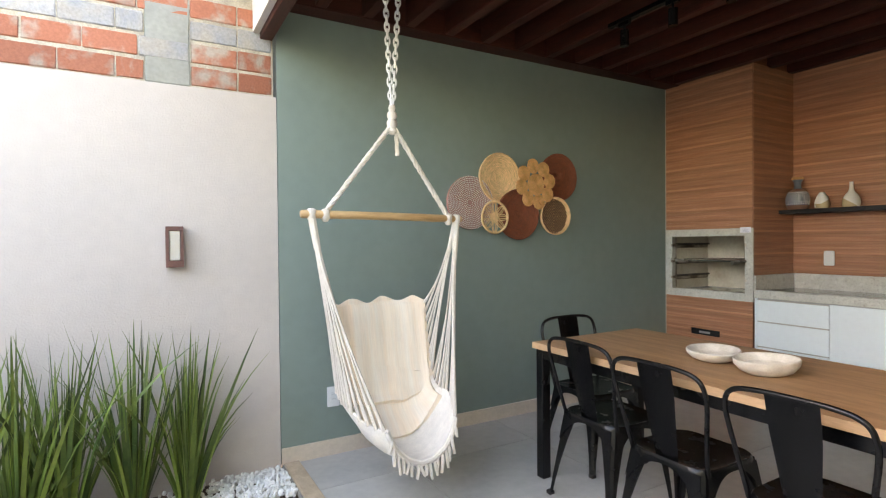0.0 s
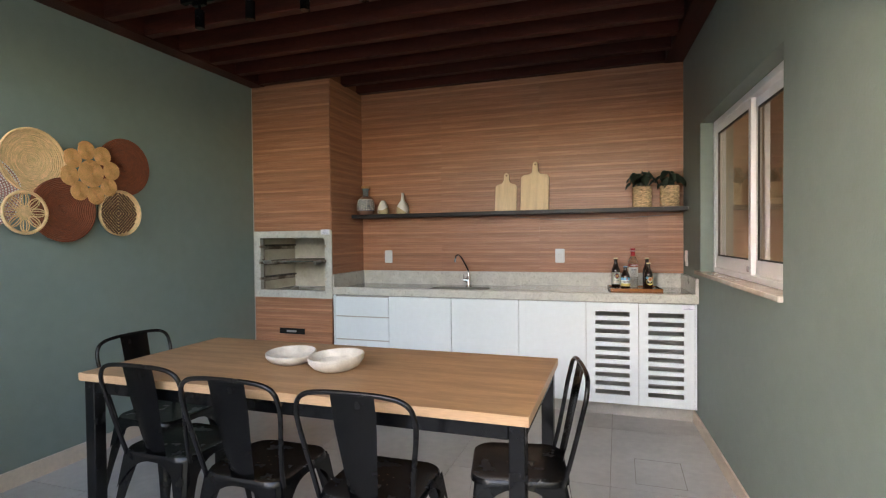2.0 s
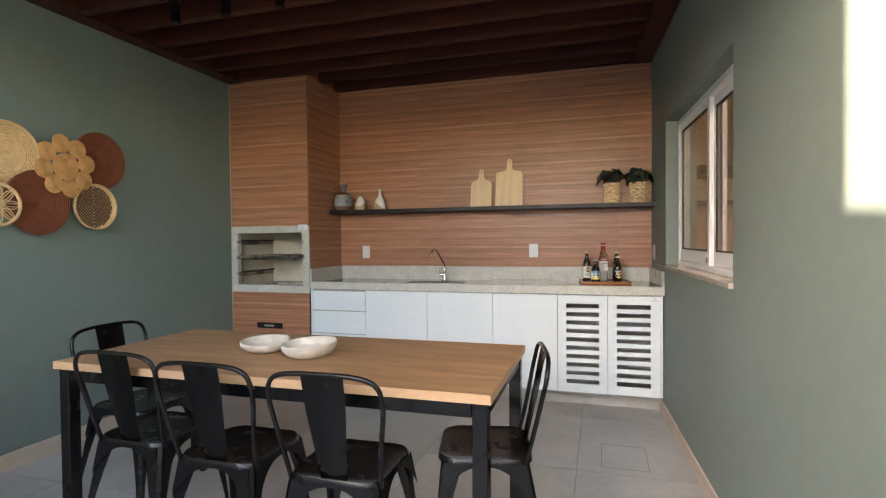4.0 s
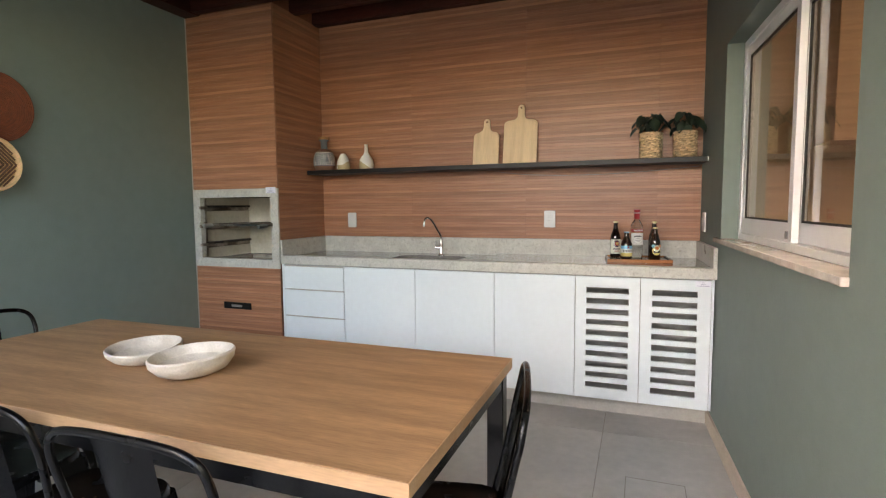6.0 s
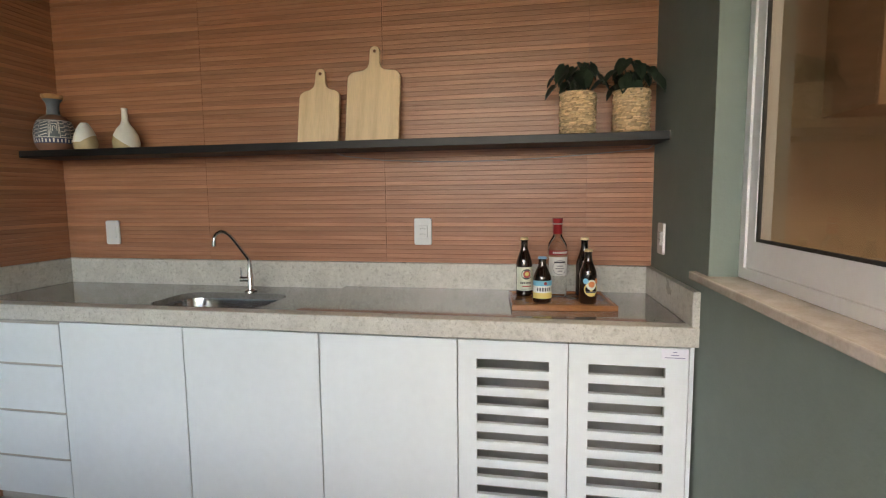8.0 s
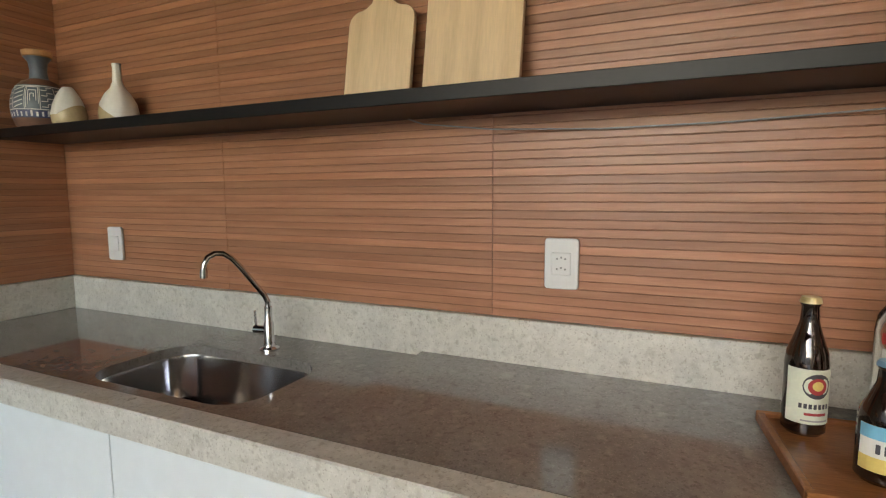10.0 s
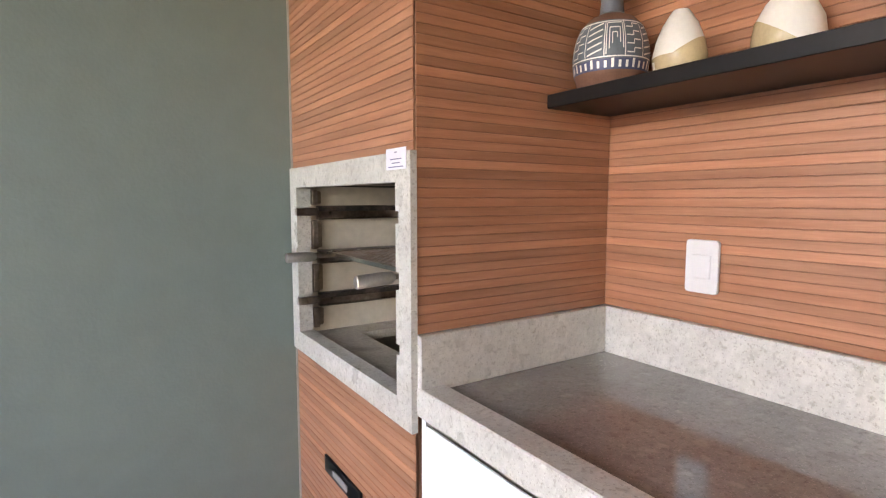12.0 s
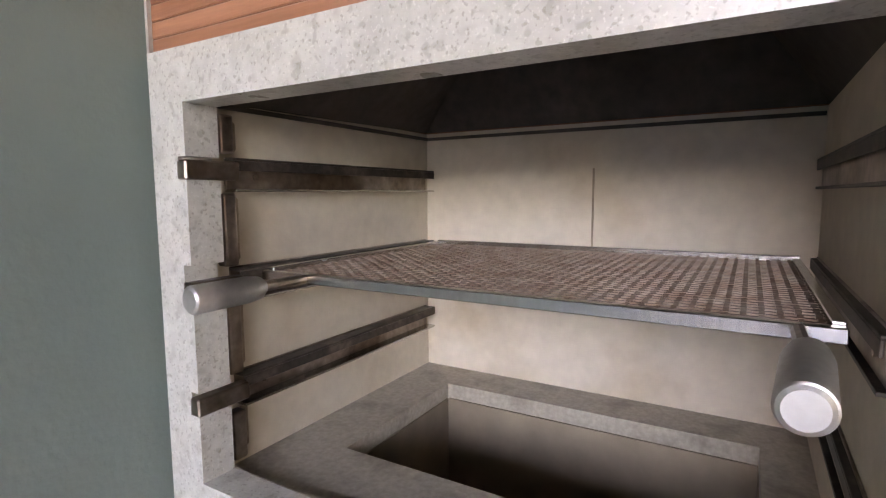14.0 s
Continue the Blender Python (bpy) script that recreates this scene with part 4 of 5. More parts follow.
# ---- sockets ----
def socket(m, w, h, label, outlets, rockers=()):
    s = tagged(empty("wall_socket", m), label, "socket", "wall sockets")
    part("plate", prism(rounded(w, h, 0.008, 4), 0.009, "z", 0.002), PLASTIC, s)
    part("insert", boxes((-0.022, 0.022, -0.026, 0.026, 0.009, 0.0115), bevel=0.001), PLASTIC, s)
    for dz in rockers:
        part("rocker", boxes((-0.019, 0.019, dz - 0.011, dz + 0.011, 0.0113, 0.0150), bevel=0.002), PLASTIC, s)
    for dz in outlets:
        for dx in (-0.0095, 0, 0.0095):
            part("pin_hole", tube([(dx, dz + (0.003 if dx == 0 else 0), 0.0108), (dx, dz + (0.003 if dx == 0 else 0), 0.0119)], 0.0026, 8), GREY_PL, s)


EAST = Matrix(((0, 0, -1, 0), (-1, 0, 0, 0), (0, 1, 0, 0), (0, 0, 0, 1)))
SOUTH = Matrix(((-1, 0, 0, 0), (0, 0, 1, 0), (0, 1, 0, 0), (0, 0, 0, 1)))
NORTH = Matrix(((1, 0, 0, 0), (0, 0, -1, 0), (0, 1, 0, 0), (0, 0, 0, 1)))
socket(Matrix.Translation((XB - 0.0125, 2.735, 1.158)) @ EAST, 0.075, 0.118, "white wall switch plate on the tiled wall", ())
socket(Matrix.Translation((XB - 0.0125, 1.152, 1.167)) @ EAST, 0.078, 0.118, "white double socket plate on the tiled wall", (0.012, -0.012))
socket(SKEW @ Matrix.Translation((5.866, YR, 1.154)) @ SOUTH, 0.075, 0.118, "white wall plate with two rocker switches on the green wall", (), (0.013, -0.013))
socket(Matrix.Translation((2.293, YL, 0.360)) @ NORTH, 0.078, 0.125, "white double socket low on the green wall", (0.014, -0.014))


# ---- tray and bottles ----
def tray():
    t = tagged(empty("serving_tray", pose(5.758, 0.570, 0.917, 0, 0, 5.9)), "low varnished wooden serving tray on the worktop", "tray")
    part("base", boxes((-0.128, 0.128, -0.172, 0.172, 0.004, 0.012)), TRAY_WOOD, t)
    part("rim", boxes((-0.140, -0.128, -0.184, 0.184, 0, 0.020), (0.128, 0.140, -0.184, 0.184, 0, 0.020), (-0.128, 0.128, 0.172, 0.184, 0, 0.020), (-0.128, 0.128, -0.184, -0.172, 0, 0.020), bevel=0.002), TRAY_WOOD, t)


tray()
TZ = 0.9295


def band(r, z0, z1, a0, a1, bm=None, n=18, out=0.0009):
    """A strip of label wrapped round a bottle."""
    bm = bm or bmesh.new()
    lo = [bm.verts.new(((r + out) * math.cos(radians(a0 + (a1 - a0) * i / n)), (r + out) * math.sin(radians(a0 + (a1 - a0) * i / n)), z0)) for i in range(n + 1)]
    hi = [bm.verts.new((v.co.x, v.co.y, z1)) for v in lo]
    for i in range(n):
        bm.faces.new((lo[i], lo[i + 1], hi[i + 1], hi[i]))
    return bm


def disc_on(r, zc, size, a_mid, out, n=18):
    """A round badge laid on a bottle's side."""
    bm = bmesh.new()
    c = bm.verts.new(((r + out) * math.cos(radians(a_mid)), (r + out) * math.sin(radians(a_mid)), zc))
    ring = []
    for i in range(n):
        t = 2 * math.pi * i / n
        a = radians(a_mid) + size * math.cos(t) / r
        ring.append(bm.verts.new(((r + out) * math.cos(a), (r + out) * math.sin(a), zc + size * math.sin(t))))
    for i in range(n):
        bm.faces.new((c, ring[i], ring[(i + 1) % n]))
    return bm


def beer(x, y, h, r, cap, label, labels, turn=200):
    b = tagged(empty("beer_bottle", pose(x, y, TZ, 0, 0, turn)), label, "bottle", "bottles on the tray")
    part("glass", lathe([(0, 0.003), (r * 0.85, 0), (r, 0.006), (r, h * 0.52), (r * 0.93, h * 0.60), (r * 0.62, h * 0.73), (r * 0.44, h * 0.82), (r * 0.40, h * 0.93), (r * 0.46, h * 0.945), (r * 0.46, h * 0.965), (0, h * 0.965)], 28), AMBER, b, smooth=True)
    part("crown_cap", lathe([(r * 0.40, h * 0.955), (r * 0.50, h * 0.957), (r * 0.49, h * 0.972), (r * 0.42, h), (0, h)], 21), cap, b)
    for nm, bm, m in labels(r, h):
        part(nm, bm, m, b)


beer(5.834, 0.704, 0.229, 0.032, GOLD_CAP, "tall brown glass beer bottle with a cream label", lambda r, h: [("label", band(r, h * 0.10, h * 0.50, -80, 80), LBL_CREAM), ("badge", disc_on(r, h * 0.38, 0.021, 0, 0.0014), LBL_DARK), ("badge", disc_on(r, h * 0.38, 0.014, 0, 0.0019), LBL_RED), ("badge", disc_on(r, h * 0.385, 0.008, 0, 0.0023), LBL_YELLOW), *[("print", band(r, h * 0.215, h * 0.25, a, a + 8, out=0.0014, n=3), LBL_DARK) for a in range(-44, 40, 12)], ("print", band(r, h * 0.165, h * 0.185, -30, 30, out=0.0014), LBL_RED), ("print", band(r, h * 0.12, h * 0.132, -38, 38, out=0.0014), GREY_PL)])
beer(5.698, 0.634, 0.170, 0.033, BLUE_CAP, "short stubby brown beer bottle with a blue and yellow label", lambda r, h: [("label", band(r, h * 0.12, h * 0.50, -88, 88), LBL_WHITE), ("label", band(r, h * 0.39, h * 0.50, -88, 88, out=0.0014), LBL_BLUE), ("label", band(r, h * 0.12, h * 0.24, -88, 88, out=0.0014), LBL_YELLOW), *[("print", band(r, h * 0.275, h * 0.355, a, a + 9, out=0.0014, n=3), LBL_DARK) for a in (-52, -36, -20, -4, 12, 28, 44)], ("badge", disc_on(r, h * 0.445, 0.006, 0, 0.002), LBL_RED)])
beer(5.843, 0.475, 0.229, 0.032, GOLD_CAP, "tall plain brown glass beer bottle", lambda r, h: [])
beer(5.712, 0.471, 0.197, 0.031, GOLD_CAP, "tall brown beer bottle with an orange and yellow badge", lambda r, h: [("label", disc_on(r, h * 0.28, 0.026, 0, 0.0011), LBL_YELLOW), ("badge", disc_on(r, h * 0.36, 0.019, 0, 0.0016), LBL_CREAM), ("badge", disc_on(r, h * 0.37, 0.011, 0, 0.0021), LBL_ORANGE), ("badge", disc_on(r, h * 0.43, 0.010, -38, 0.0016), LBL_BLUE), ("badge", disc_on(r, h * 0.43, 0.010, 38, 0.0016), LBL_ORANGE), ("print", band(r, h * 0.215, h * 0.245, -36, 36, out=0.0018), LBL_DARK)])


def vodka():
    b = tagged(empty("spirit_bottle", pose(5.845, 0.577, TZ, 0, 0, 195) @ Matrix.Diagonal((0.93, 0.93, 0.97, 1))), "clear glass spirit bottle with red cap and labels", "bottle", "bottles on the tray")
    r = 0.040
    part("glass", lathe([(0, 0.006), (r * 0.9, 0), (r, 0.008), (r, 0.185), (r * 0.92, 0.21), (0.022, 0.236), (0.0165, 0.248), (0.0165, 0.275), (0, 0.275)], 32), CLEAR, b, smooth=True)
    part("cap", lathe([(0.018, 0.25), (0.019, 0.251), (0.0185, 0.296), (0.0205, 0.300), (0.0205, 0.312), (0, 0.313)], 28), RED_CAP, b, "red foil cap", smooth=True)
    part("label", band(r, 0.168, 0.186, -75, 75), LBL_RED, b, "red label band")
    for a in range(-42, 43, 12):
        part("print", band(r, 0.1725, 0.182, a, a + 8, out=0.0014, n=3), LBL_WHITE, b)
    part("label", band(r, 0.085, 0.160, -72, 72), LBL_WHITE, b, "white label")
    part("badge", disc_on(r, 0.118, 0.030, 0, 0.0013), GREY_PL, b, "grey shield outline")
    part("badge", disc_on(r, 0.118, 0.0275, 0, 0.0017), LBL_WHITE, b, "white shield")
    part("badge", band(r, 0.136, 0.142, -34, 34, out=0.0021), LBL_DARK, b)
    for z, a in ((0.122, 18), (0.112, 26), (0.102, 14)):
        part("print", band(r, z, z + 0.0045, -a, a, out=0.0021), GREY_PL, b)
    part("cap_band", lathe([(0.0192, 0.288), (0.0196, 0.2885), (0.0194, 0.2915), (0.0190, 0.292)], 28), LBL_WHITE, b)


vodka()

# ---- dining table ----
TX0, TX1, TY0, TY1, TT = 3.163, 4.013, 0.956, 2.930, 0.753
table = tagged(empty("dining_table"), "long dining table with oak top and black steel frame", "table")
part("tabletop", boxes((TX0 + 0.003, TX1 - 0.003, TY0 + 0.003, TY1 - 0.003, TT - 0.034, TT), bevel=0.0015), TABLE_WOOD, table, "oak tabletop")
part("edge_band", boxes((TX0, TX0 + 0.0028, TY0, TY1, TT - 0.034, TT - 0.001), (TX1 - 0.0028, TX1, TY0, TY1, TT - 0.034, TT - 0.001), (TX0 + 0.0028, TX1 - 0.0028, TY0, TY0 + 0.0028, TT - 0.034, TT - 0.001), (TX0 + 0.0028, TX1 - 0.0028, TY1 - 0.0028, TY1, TT - 0.034, TT - 0.001)), TABLE_EDGE, table, "pale oak edge band")
L = 0.055
for x in (TX0 + 0.015, TX1 - 0.015 - L):
    for y in (TY0 + 0.015, TY1 - 0.015 - L):
        part("leg", boxes((x, x + L, y, y + L, 0, TT - 0.0345), bevel=0.003), BLACK, table)
for b in ((TX0 + 0.018, TX0 + 0.058, TY0 + 0.071, TY1 - 0.071), (TX1 - 0.058, TX1 - 0.018, TY0 + 0.071, TY1 - 0.071), (TX0 + 0.071, TX1 - 0.071, TY0 + 0.018, TY0 + 0.058), (TX0 + 0.071, TX1 - 0.071, TY1 - 0.058, TY1 - 0.018)):
    part("rail", boxes((*b, TT - 0.0345 - 0.055, TT - 0.0345), bevel=0.003), BLACK, table)


# ---- black metal chairs ----
def chair(m):
    c = tagged(empty("dining_chair", m), "black powder-coated pressed steel dining chair with a slatted back", "chair", "chairs round the table")
    sz, w = 0.444, 0.365
    bm = bmesh.new()
    rings = []
    for ww, r, z in ((w - 0.10, 0.05, sz - 0.006), (w - 0.03, 0.075, sz - 0.003), (w - 0.008, 0.08, sz), (w, 0.08, sz - 0.006), (w + 0.004, 0.08, sz - 0.022)):
        rings.append([bm.verts.new((x, y, z)) for x, y in rounded(ww, ww, min(r, ww / 2.1), 6)])
    for a, b in zip(rings, rings[1:]):
        for i in range(len(a)):
            j = (i + 1) % len(a)
            bm.faces.new((a[i], b[i], b[j], a[j]))
    bm.faces.new(rings[0])
    bmesh.ops.recalc_face_normals(bm, faces=bm.faces[:])
    seat = part("seat", bm, BLACK, c, smooth=True)
    for x, y in ((0, 0), (0.03, 0.03), (-0.03, 0.03), (0.03, -0.03), (-0.03, -0.03), (0, 0.045), (0, -0.045)):
        part("seat_hole", tube([(x, y, sz - 0.0062), (x, y, sz - 0.0056)], 0.0036, 8), STEEL, seat)
    # skirt with arches between the legs
    bm = bmesh.new()
    n = 12
    h = w / 2 - 0.004
    for k in range(4):
        rot = Matrix.Rotation(radians(90 * k), 4, "Z")
        prev = None
        for i in range(n + 1):
            u = -1 + 2 * i / n
            x = u * (h - 0.02)
            drop = 0.030 + 0.125 * abs(u) ** 2.6
            push = 0.016 * (drop - 0.02) / 0.1
            row = [bm.verts.new(rot @ Vector((x, h - 0.001, sz - 0.018))), bm.verts.new(rot @ Vector((x * (1 + 0.10 * abs(u)), h + push, sz - drop)))]
            if prev:
                bm.faces.new((prev[0], row[0], row[1], prev[1]))
            prev = row
    part("skirt", bm, BLACK, c, smooth=True)
    for sx in (-1, 1):
        for sy in (-1, 1):
            bm = bmesh.new()
            rows = []
            for t in (0.0, 0.12, 0.3, 0.55, 0.8, 1.0):
                z = (sz - 0.02) * (1 - t)
                wd = 0.062 * (1 - t) ** 1.7 + 0.024
                cx, cy = 0.168 + 0.045 * t ** 0.9, 0.168 + (0.035 if sy > 0 else 0.075) * t ** 0.9
                q = [(cx, cy - wd), (cx, cy - 0.012), (cx - 0.012, cy), (cx - wd, cy), (cx - wd, cy - 0.009), (cx - 0.014, cy - 0.012), (cx - 0.012, cy - 0.014), (cx - 0.009, cy - wd)]
                rows.append([bm.verts.new((sx * x, sy * y, z)) for x, y in q])
            for a, b in zip(rows, rows[1:]):
                for i in range(8):
                    j = (i + 1) % 8
                    bm.faces.new((a[i], a[j], b[j], b[i]))
            bm.faces.new(rows[-1])
            bm.faces.new(rows[0][::-1])
            bmesh.ops.recalc_face_normals(bm, faces=bm.faces[:])
            leg = part("leg", bm, BLACK, c)
            part("rubber_foot", boxes((sx * 0.203 - 0.016, sx * 0.203 + 0.016, sy * (0.193 if sy > 0 else 0.233) - 0.016, sy * (0.193 if sy > 0 else 0.233) + 0.016, 0, 0.02), bevel=0.003), SEAL, leg)
    # bent tube hoop of the back
    half = [(0.176, -0.150, 0.425), (0.183, -0.171, 0.50), (0.198, -0.194, 0.60), (0.213, -0.215, 0.70), (0.214, -0.227, 0.752), (0.200, -0.235, 0.794), (0.163, -0.241, 0.817), (0.10, -0.244, 0.826), (0.033, -0.245, 0.828)]
    ctrl = [Vector(p) for p in half + [(-x, y, z) for x, y, z in half[::-1]]]
    pts = []
    for i in range(len(ctrl) - 1):
        p0, p1, p2, p3 = ctrl[max(i - 1, 0)], ctrl[i], ctrl[i + 1], ctrl[min(i + 2, len(ctrl) - 1)]
        for k in range(4):
            t = k / 4
            pts.append(0.5 * (2 * p1 + (p2 - p0) * t + (2 * p0 - 5 * p1 + 4 * p2 - p3) * t * t + (3 * p1 - p0 - 3 * p2 + p3) * t ** 3))
    pts.append(ctrl[-1])
    part("back_hoop", tube(pts, 0.0090, 10), BLACK, c, "bent tubular back hoop", smooth=True)
    bm = bmesh.new()
    prev = None
    for z, y, hw in ((0.43, -0.158, 0.052), (0.50, -0.174, 0.058), (0.60, -0.196, 0.067), (0.70, -0.217, 0.077), (0.77, -0.231, 0.079), (0.823, -0.243, 0.080)):
        row = []
        for u in (-1, -0.85, -0.4, 0, 0.4, 0.85, 1):
            row.append(bm.verts.new((u * hw, y - 0.012 * (1 - u * u) + 0.004, z)))
        if prev:
            for i in range(6):
                bm.faces.new((prev[i], prev[i + 1], row[i + 1], row[i]))
        prev = row
    bmesh.ops.solidify(bm, geom=bm.faces[:], thickness=0.003)
    part("back_splat", bm, BLACK, c, "pressed steel back panel", smooth=True)
    return c


first = chair(pose(3.245, 1.508, 0, 0, 0, -89))
for x, y, a in ((3.265, 2.020, -90), (3.335, 2.512, -91), (3.635, 2.925, 178), (3.545, 1.06, 12)):
    copy_thing(first, pose(x, y, 0, 0, 0, a))


# ---- clay bowls ----
def bowl(x, y, r, h, seed, label):
    bm = lathe([(0, 0.0), (r * 0.55, 0.0), (r * 0.80, h * 0.22), (r * 0.97, h * 0.62), (r, h * 0.92), (r * 0.965, h), (r * 0.90, h * 0.93), (r * 0.80, h * 0.55), (r * 0.5, h * 0.30), (0, h * 0.26)], 40)
    for v in bm.verts:
        a = math.atan2(v.co.y, v.co.x)
        k = 1 + 0.05 * math.sin(2 * a + seed) + 0.025 * math.sin(3 * a + 2 * seed)
        v.co.x, v.co.y = v.co.x * k, v.co.y * k
        if v.co.z > h * 0.3:
            v.co.z *= 1 + 0.08 * math.sin(a + seed)
    thing("bowl", bm, BOWL, label, "bowl", "clay bowls", smooth=True, at=pose(x, y, TT))


bowl(3.588, 2.132, 0.121, 0.052, 1.0, "shallow matte off-white clay bowl on the table")
bowl(3.535, 1.868, 0.123, 0.066, 2.3, "deeper matte off-white clay bowl on the table")


# ---- woven wall baskets ----
FLAT = Matrix(((1, 0, 0, 0), (0, 0, -1, 0), (0, 1, 0, 0), (0, 0, 0, 1)))


def on_wall(x, z, off=0.0, spin=0, tilt=0):
    return Matrix.Translation((x, YL - 0.002 - off, z)) @ FLAT @ pose(0, 0, 0, tilt, 0, spin)


def coiled(name, m, r, depth, material, label, pitch=0.011, bumps=0, dish=0.0):
    t = tagged(empty(name, m), label, "wall basket", "woven baskets on the wall")
    bm = bmesh.new()
    k = int(r / pitch)
    for i in range(k):
        rr = r - pitch * (i + 0.5)
        z = depth * (rr / r) ** 2 + 0.006 + dish
        n = max(18, int(70 * rr / r))
        pts, rs = [], []
        for j in range(n):
            a = 2 * math.pi * j / n
            pts.append((rr * math.cos(a), rr * math.sin(a), z))
            rs.append(pitch * 0.56 * (1 if not bumps or j % 2 else 0.72))
        tube(pts, rs, 5, bm, closed=True)
    part("coil_weave", bm, material, t, smooth=True)
    part("backing", lathe([(0, 0.001), (r * 0.97, 0.001), (r * 0.97, 0.004 + dish + depth * 0.9), (0, 0.004 + dish)], 40), material, t)
    return t


mauve = coiled("wall_basket", on_wall(3.302, 1.592), 0.192, 0.02, MAUVE, "round mauve and white coiled woven basket on the wall", 0.0135, 1)
bm = bmesh.new()
for i in range(13):
    rr = 0.185 - 0.0135 * i
    n = max(8, int(2 * math.pi * rr / 0.0135))
    for j in range(n):
        a = 2 * math.pi * (j + 0.5 * (i % 2)) / n
        ca, sa = math.cos(a), math.sin(a)
        z = 0.02 * (rr / 0.192) ** 2 + 0.0145
        q = [(rr + 0.0034, -0.0042), (rr + 0.0034, 0.0042), (rr - 0.0034, 0.0042), (rr - 0.0034, -0.0042)]
        bm.faces.new([bm.verts.new((u * ca - v * sa, u * sa + v * ca, z)) for u, v in q])
part("stitches", bm, COTTON, mauve, "pale stitches")
big = coiled("wall_basket", on_wall(3.553, 1.780, 0.0, 20), 0.175, 0.026, STRAW_PALE, "large pale straw woven tray with a raised rim on the wall", 0.0095, 0)
part("rim", tube([(0.176 * math.cos(2 * math.pi * i / 60), 0.176 * math.sin(2 * math.pi * i / 60), 0.034) for i in range(60)], 0.0075, 8, closed=True), STRAW_PALE, big, smooth=True)
dark = coiled("wall_basket", on_wall(4.125, 1.815), 0.186, 0.025, TERRACOTTA, "round dark rust brown woven basket on the wall", 0.008)
rust = coiled("wall_basket", on_wall(3.700, 1.513, 0.036), 0.188, 0.025, TERRACOTTA, "round rust red coiled basket on the wall", 0.010)

cluster = tagged(empty("wall_basket", on_wall(3.860, 1.743, 0.062)), "flower-shaped straw wall piece made of joined coils", "wall basket", "woven baskets on the wall")
for i in range(9):
    a = 2 * math.pi * i / 8 + 0.2
    rc, cr = (0.136, 0.057) if i < 8 else (0.0, 0.082)
    bm = bmesh.new()
    turns = cr / 0.0072 - 0.5
    steps = int(turns * 22)
    spiral = []
    for j in range(steps + 1):
        rr, th = 0.003 + 0.0072 * turns * j / steps, 2 * math.pi * turns * j / steps
        spiral.append((rr * math.cos(th), rr * math.sin(th), 0.012 - 0.006 * (rr / cr) ** 2 + (0.004 if i == 8 else 0)))
    tube(spiral, 0.0045, 5, bm)
    part("coil", bm, STRAW, cluster, smooth=True).matrix_local = pose(rc * math.cos(a), rc * math.sin(a), 0)

lace = tagged(empty("wall_basket", on_wall(3.473, 1.488, 0.062)), "small openwork straw basket with a flower pattern", "wall basket", "woven baskets on the wall")
part("rim", tube([(0.112 * math.cos(2 * math.pi * i / 48), 0.112 * math.sin(2 * math.pi * i / 48), 0.018) for i in range(48)], 0.009, 8, closed=True), STRAW_PALE, lace, smooth=True)
part("centre", lathe([(0, 0.008), (0.036, 0.008), (0.036, 0.014), (0, 0.017)], 24), STRAW_PALE, lace)
for i in range(8):
    a = 2 * math.pi * i / 8
    bm = bmesh.new()
    for wdt in (0.022, 0.009):
        tube([((0.070 + 0.036 * math.cos(2 * math.pi * j / 20)) * math.cos(a) - wdt * math.sin(2 * math.pi * j / 20) * math.sin(a), (0.070 + 0.036 * math.cos(2 * math.pi * j / 20)) * math.sin(a) + wdt * math.sin(2 * math.pi * j / 20) * math.cos(a), 0.014) for j in range(20)], 0.0032, 5, bm, closed=True)
    part("petal", bm, STRAW_PALE, lace, smooth=True)

dish = tagged(empty("wall_basket", on_wall(4.062, 1.508, 0.030)), "deep round basket with dark zigzag diamond weave", "wall basket", "woven baskets on the wall")
part("rim", lathe([(0.136, 0.0), (0.144, 0.014), (0.148, 0.036), (0.144, 0.042), (0.140, 0.036), (0.137, 0.016), (0.132, 0.006), (0, 0.004), (0, 0.0)], 48), STRAW_PALE, dish, smooth=True)
bm = bmesh.new()
for k in range(11):
    rr = 0.010 + 0.0205 * k
    corners = [(rr, 0), (0, rr * 1.05), (-rr, 0), (0, -rr * 1.05)]
    for i in range(4):
        a, b = Vector((*corners[i], 0)), Vector((*corners[(i + 1) % 4], 0))
        steps = max(2, int((b - a).length / 0.009))
        for s in range(steps):
            p0, p1 = a.lerp(b, s / steps), a.lerp(b, (s + 0.86) / steps)
            if max(p0.length, p1.length) < 0.134:
                tube([(*p0.xy, 0.0085), (*p1.xy, 0.0085)], 0.0052, 4, bm)
part("diamond_weave", bm, DARKSTRAW, dish, "dark brown diamond weave")


